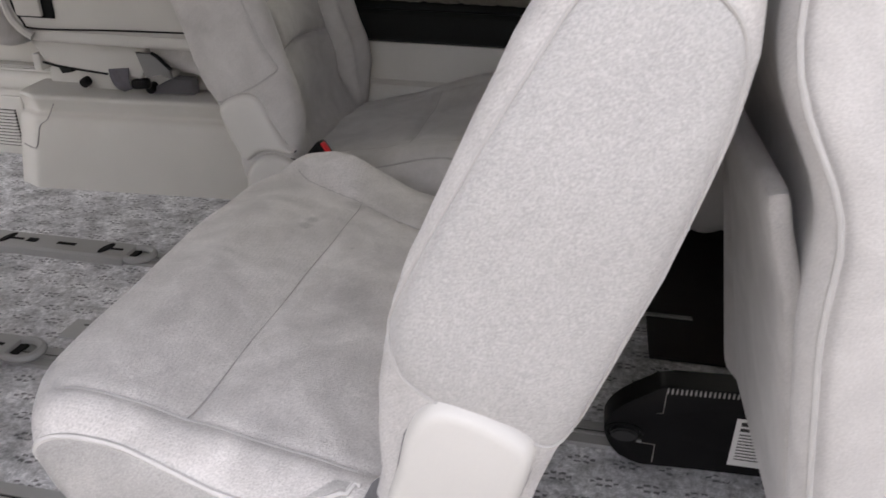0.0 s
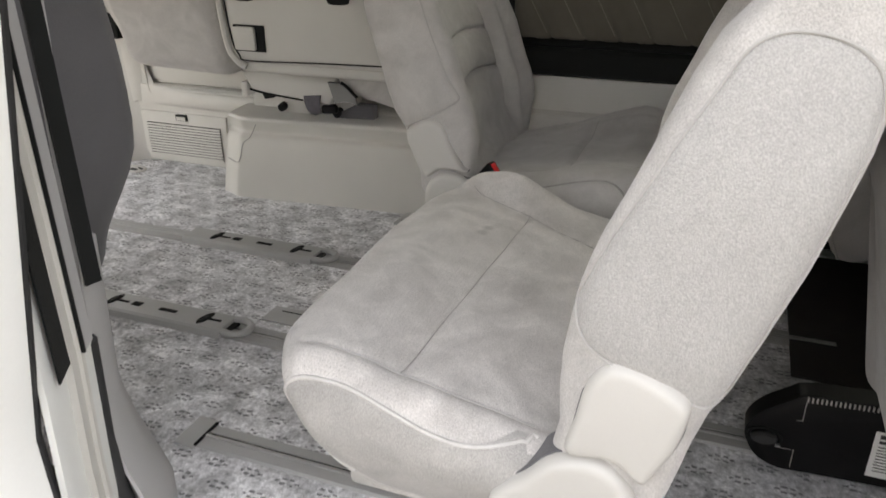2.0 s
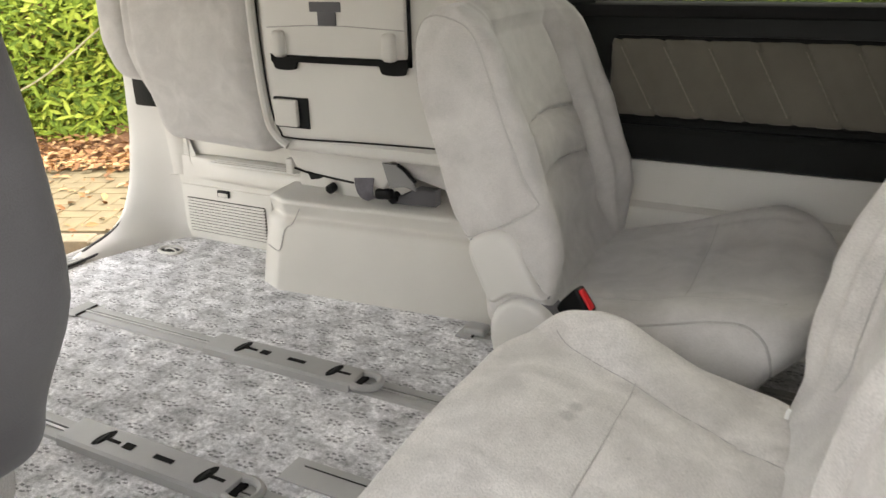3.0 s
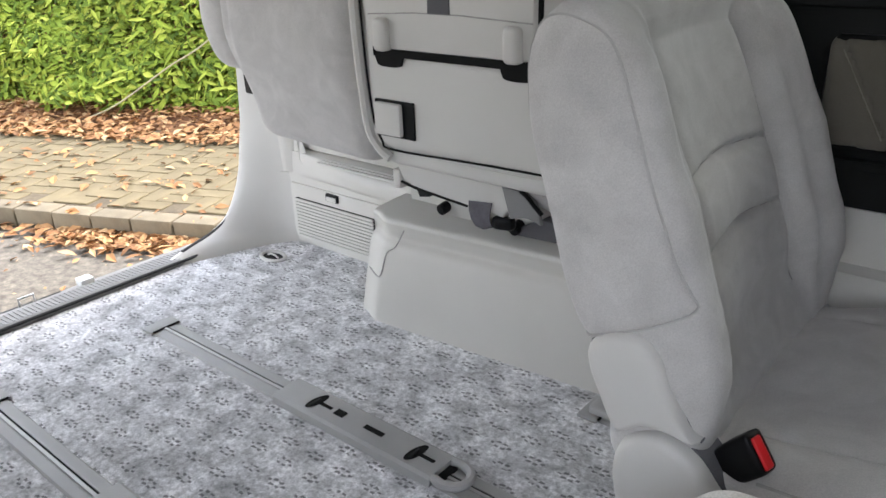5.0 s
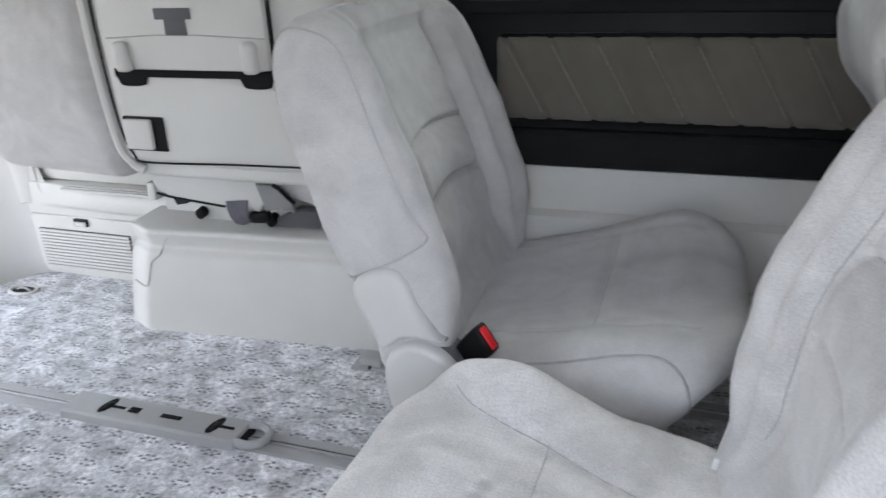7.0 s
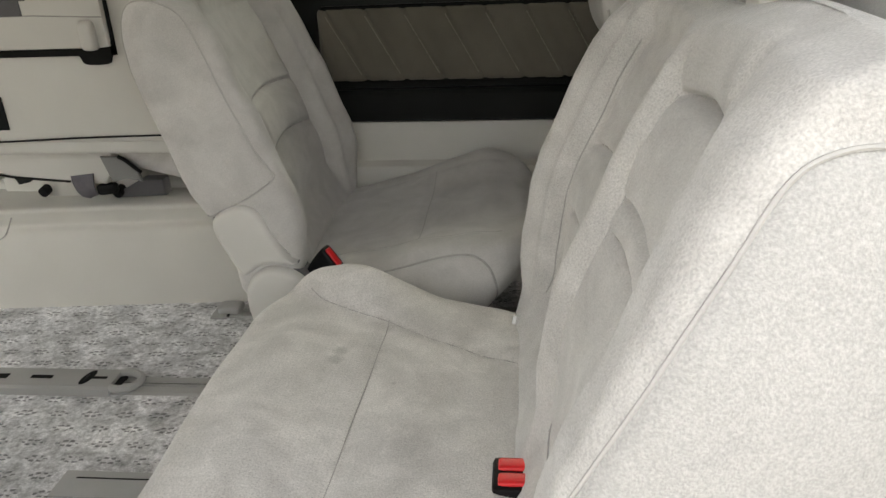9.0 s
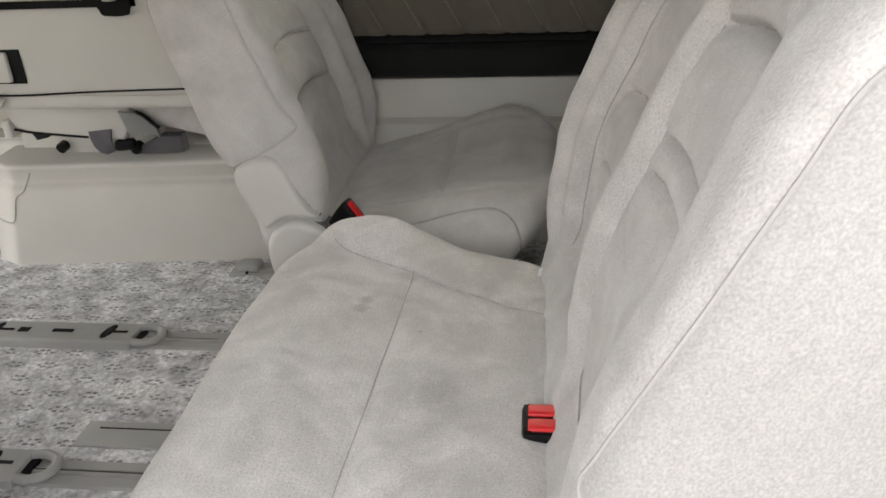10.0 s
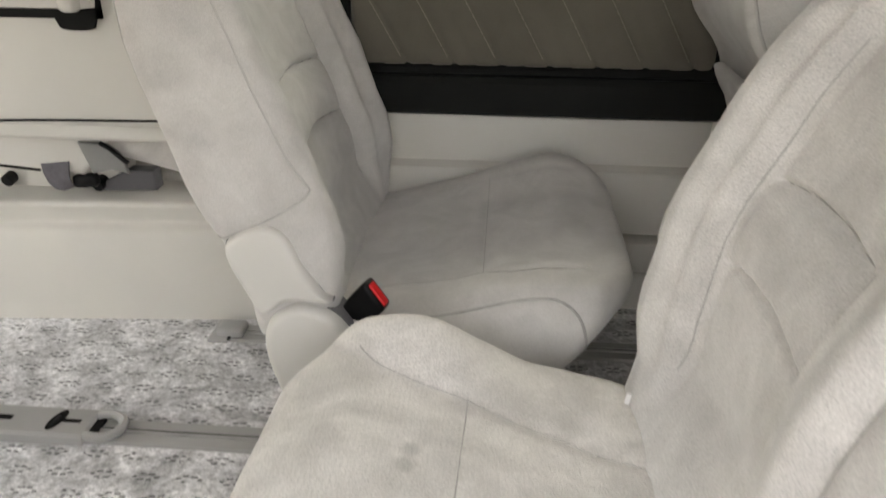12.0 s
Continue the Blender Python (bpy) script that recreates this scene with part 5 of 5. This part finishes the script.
part("latch_hook", prism([(-0.893, 0.374), (-0.846, 0.366), (-0.85, 0.353), (-0.88, 0.347)], "y", 2.34, 2.37, 0.002), TRIM_DARK, fold, "small dark latch hook")
part("hinge_back", box(-0.98, -0.62, 2.42, 2.43, 0.3, 0.42), PLASTIC, fold)
part("belt_loop", ribbon([[(-0.724, 2.334, 0.372), (-0.66, 2.334, 0.379)], [(-0.72, 2.329, 0.352), (-0.661, 2.329, 0.362)], [(-0.712, 2.327, 0.332), (-0.662, 2.327, 0.344)], [(-0.702, 2.33, 0.318), (-0.661, 2.33, 0.33)], [(-0.688, 2.338, 0.311), (-0.66, 2.338, 0.322)]], 0.003), WEBBING, fold, "purplish grey webbing loop")
part("buckle_tongue", rounded_box((0.056, 0.026, 0.03), 0.01, (6, 6, 6), None, Matrix.Translation((-0.637, 2.345, 0.333)) @ Matrix.Rotation(radians(-6), 4, "Y")), BLACK, fold)
part("hinge_arm", prism([(-0.627, 0.426), (-0.568, 0.424), (-0.545, 0.408), (-0.533, 0.39), (-0.527, 0.358), (-0.56, 0.371), (-0.606, 0.356)], "y", 2.322, 2.334, 0.003), ARM_GREY, fold, "dark grey hinge arm")
part("cord", tube(smooth_loop([(-0.575, 2.318, 0.428), (-0.556, 2.316, 0.418), (-0.539, 2.316, 0.402), (-0.521, 2.318, 0.385)], 4, False), 0.005, 8), BLACK, fold)
part("side_plate", prism([(-0.63, 0.31), (-0.56, 0.345), (-0.5, 0.345), (-0.5, 0.3), (-0.63, 0.293)], "y", 2.38, 2.42, 0.004), SHADE_DARK, fold)
part("lower_pad", rounded_box((0.24, 0.14, 0.13), 0.05, (10, 10, 10), lambda q: (q.x, q.y, q.z - 0.25 * (q.x - 0.02)), Matrix.Translation((-0.49, 2.4, 0.425))), SUEDE, fold)
for x, z in ((-0.838, 0.32), (-0.628, 0.316)):
    part("foot", cylinder((x, 2.46, z + 0.012), (x, 2.42, z), 0.01), PLASTIC, fold)
    part("rubber_foot", cylinder((x, 2.425, z + 0.002), (x, 2.366, z - 0.006), 0.015, 0.014, 14, 0.003), BLACK, fold)
for bracket in (box(-0.86, -0.73, 2.39, 2.45, 0.285, 0.395, 0.008), box(-0.66, -0.57, 2.395, 2.45, 0.285, 0.36, 0.008), box(-0.985, -0.96, 2.36, 2.41, 0.345, 0.395, 0.006)):
    part("bracket", bracket, PLASTIC_LIGHT, fold)

foldn = thing("folded_seat", "third-row seat in grey suede folded up beside the pillar", "seat", None, "folded seats")
def near_pad(q):
    x, y, z = q
    bot = step01(-z, 0.15, 0.42)
    x -= 0.12 * bot * step01(x, 0, 0.33)
    x -= 0.05 * step01(z, -0.1, 0.3)
    return (x, y, z)
# same suede as the other seats, its shade put into the colour
part("cushion", rounded_box((0.68, 0.2, 0.9), 0.06, (16, 10, 24), near_pad, Matrix.Translation((-0.64, 1.08, 0.75))), SHADE_DARK, foldn)
part("lower_pad", rounded_box((0.5, 0.16, 0.22), 0.06, (10, 10, 10), None, Matrix.Translation((-0.7, 1.06, 0.33))), SUEDE_SIDE_DIM, foldn)
part("headrest", rounded_box((0.3, 0.17, 0.3), 0.07, (10, 10, 10), None, Matrix.Translation((-0.56, 1.1, 1.14))), SUEDE, foldn)
part("seam", tube([(-0.42, 1.181, 0.8), (-0.42, 1.183, 0.6), (-0.44, 1.182, 0.45)], 0.002, 5), SEAM, foldn)

# ---- unseen plain wall, added to hold back light at the open door ----
structure("wall_outside", box(-2.5, 9, -2.9, -2.7, -0.42, 1.2), RENDER, "unseen plain grey wall added to hold back door light", "wall")

# ---- outdoors: road, kerb, block paving, leaf litter and ivy bank ----
KERB_AT, ALONG, AWAY = Vector((-3.965, 2.293)), Vector((0.913, 0.407)), Vector((-0.407, 0.913))
TURN_K = math.degrees(math.atan2(ALONG.y, ALONG.x))
ROAD_Z, PAVE_Z = -0.42, -0.32


def out_at(s, q, z):
    p = KERB_AT + ALONG * s + AWAY * q
    return Vector((p.x, p.y, z))


bm = bmesh.new()
bmesh.ops.create_grid(bm, x_segments=8, y_segments=8, size=150)
ground = structure("ground", bm, ASPHALT, "worn grey-brown asphalt road", "road")
ground.location.z = ROAD_Z
base = pose(KERB_AT.x, KERB_AT.y, 0, 0, 0, TURN_K)
pave = structure("pavement", box(-4, 9, 0.12, 1.5, ROAD_Z, PAVE_Z - 0.007), JOINT, "block-paved footpath with sandy joints", "pavement")
pave.matrix_basis = base
bank = bmesh.new()
rows = []
for i in range(61):
    s = -5 + 0.25 * i
    row = []
    # upper slope is out of view, raised to hold back the rear sky's light
    for q, z in ((1.4, PAVE_Z - 0.02), (1.6, PAVE_Z + 0.01), (1.9, PAVE_Z + 0.08), (2.1, PAVE_Z + 0.5), (2.5, PAVE_Z + 1.0), (3.1, PAVE_Z + 1.8), (3.8, PAVE_Z + 2.6), (5.5, PAVE_Z + 3.4), (9.0, PAVE_Z + 3.6)):
        k = 0.12 * noise.noise(Vector((s, q * 2, 0.4)))
        row.append(bank.verts.new((s, q + (k + 0.22 if q > 2.0 else 0), z + (k if q > 1.7 else 0))))
    rows.append(row)
for a, b in zip(rows, rows[1:]):
    for j in range(len(a) - 1):
        bank.faces.new((a[j], a[j + 1], b[j + 1], b[j]))
bank_ob = structure("bank", bank, SOIL, "dark soil bank under ivy", "bank", True)
bank_ob.matrix_basis = base


def leaf_cloud(name, label, category, mat, places, m):
    """Many small folded leaves as one object: place, size, normal, spin, length."""
    verts, faces = [], []
    for p, size, nrm, spin, ln in places:
        q = Vector(nrm).to_track_quat("Z", "Y").to_matrix() @ Matrix.Rotation(spin, 3, "Z")
        k = len(verts)
        for c in ((0, -0.5 * ln, 0), (0.32, -0.1 * ln, 0.1), (0.22, 0.2 * ln, 0.08), (0, 0.55 * ln, -0.06), (-0.22, 0.2 * ln, 0.08), (-0.32, -0.1 * ln, 0.1), (0, 0.05 * ln, 0.0)):
            verts.append(Vector(p) + q @ (Vector(c) * size))
        faces += [(k, k + 1, k + 6), (k + 1, k + 2, k + 6), (k + 2, k + 3, k + 6), (k + 3, k + 4, k + 6), (k + 4, k + 5, k + 6), (k + 5, k, k + 6)]
    me = bpy.data.meshes.new(name)
    me.from_pydata([tuple(v) for v in verts], [], faces)
    me.materials.append(mat)
    ob = tagged(new(name, me), label, category, "", "stuff")
    ob.matrix_basis = m
    return ob


rng = random.Random(7)
ivy = []
for i in range(80000):
    s = rng.uniform(-3.5, 8.5)
    t = rng.random()
    if t < 0.7:
        u = rng.random()
        q, z = 1.85 + 0.75 * u, PAVE_Z + 0.05 + 1.15 * u + 0.1 * rng.random()
    else:
        u = rng.random()
        q, z = 2.6 + 2.4 * u, PAVE_Z + 1.2 + 1.9 * u
    lump = 0.22 * noise.noise(Vector((s * 1.6, z * 2.2, 0.7)))
    nrm = Vector((rng.gauss(0, 0.5), -0.75 + rng.gauss(0, 0.4), 0.6 + rng.gauss(0, 0.4))).normalized()
    strap = rng.random() < 0.5
    ivy.append(((s, q - lump - 0.12 * rng.random(), z + 0.5 * lump), rng.uniform(0.03, 0.075) * (0.75 if strap else 1), nrm, rng.uniform(-2.2, 2.2) + math.pi, rng.uniform(2.2, 3.6) if strap else 1.1))
leaf_cloud("ivy", "bright green ivy and ground cover on a bank", "ivy", IVY, ivy, base)
lit = []
for i in range(11000):
    r = rng.random()
    s = rng.uniform(-3.5, 8)
    if r < 0.8:
        q = 1.2 + abs(rng.gauss(0, 0.28)) if rng.random() < 0.3 else rng.uniform(1.25, 2.0)
        z = PAVE_Z + 0.012 + max(0, (q - 1.5) * 0.18) + 0.02 * rng.random()
    elif r < 0.86:
        q, z = rng.uniform(0, 1.3), PAVE_Z + 0.008
    elif r < 0.95:
        s = rng.gauss(1.05, 0.3) if rng.random() < 0.5 else s
        q = -abs(rng.gauss(0, 0.09))
        z = ROAD_Z + 0.012 + 0.015 * rng.random()
    else:
        q, z = -rng.uniform(0, 1.6), ROAD_Z + 0.01
    nrm = Vector((rng.gauss(0, 0.3), rng.gauss(0, 0.3), 1)).normalized()
    lit.append(((s, q, z), rng.uniform(0.035, 0.075), nrm, rng.uniform(0, 6.28), 1.2))
for i in range(1500):
    on_path = rng.random() < 0.6
    q = rng.uniform(0.0, 1.4) if on_path else -rng.uniform(0, 1.5)
    nrm = Vector((rng.gauss(0, 0.2), rng.gauss(0, 0.2), 1)).normalized()
    lit.append(((rng.uniform(-3, 7), q, (PAVE_Z if on_path else ROAD_Z) + 0.005), rng.uniform(0.012, 0.026), nrm, rng.uniform(0, 6.28), 1.1))
leaf_cloud("leaf_litter", "dry orange-brown fallen leaves along the path", "leaves", LITTER, lit, base)
twig = thing("bramble_stem", "pale bare arching bramble stem", "stem")
part("stem", tube(smooth_loop([out_at(-0.75, 1.66, PAVE_Z - 0.02), out_at(-0.34, 1.66, PAVE_Z + 0.12), out_at(0.15, 1.68, PAVE_Z + 0.4), out_at(0.45, 1.7, PAVE_Z + 0.56), out_at(0.9, 1.78, PAVE_Z + 0.9)], 6, False), 0.006, 6), BRAMBLE, twig)

# kerb blocks and pavers
me = mesh_of("kerb_stone", box(-0.112, 0.112, 0.0, 0.118, ROAD_Z - 0.02, PAVE_Z, 0.012, 2), KERB)
for i in range(40):
    ob = new("kerb_stone", me)
    ob.parent = pave
    ob.matrix_basis = Matrix.Translation((-3 + 0.228 * i, rng.uniform(-0.004, 0.004), rng.uniform(-0.004, 0.004)))
me = mesh_of("paver", box(-0.1045, 0.1045, -0.0505, 0.0505, -0.05, 0.0, 0.004, 1), PAVER)
more = []
CELL = 0.108
for c in range(-24, 62):
    for r in range(0, 13):
        k = (c - r) % 4
        if k == 0:
            s, q, turn = (c + 1) * CELL, 0.185 + r * CELL, 0
        elif k == 3 and r < 12:
            s, q, turn = (c + 0.5) * CELL, 0.185 + (r + 0.5) * CELL, 90
        else:
            continue
        m = Matrix.Translation((s, q, PAVE_Z + rng.uniform(-0.004, 0.003))) @ pose(0, 0, 0, rng.uniform(-1, 1), rng.uniform(-1, 1), turn + rng.uniform(-1, 1))
        if -4 <= c <= 40:
            ob = new("paver", me)
            ob.parent = pave
            ob.matrix_basis = m
        else:
            b = box(-0.1035, 0.1035, -0.0495, 0.0495, -0.05, 0.0)
            bmesh.ops.transform(b, matrix=m, verts=b.verts)
            more.append(b)
tagged(part("far_paver", join(*more), PAVER, pave), kind="stuff")
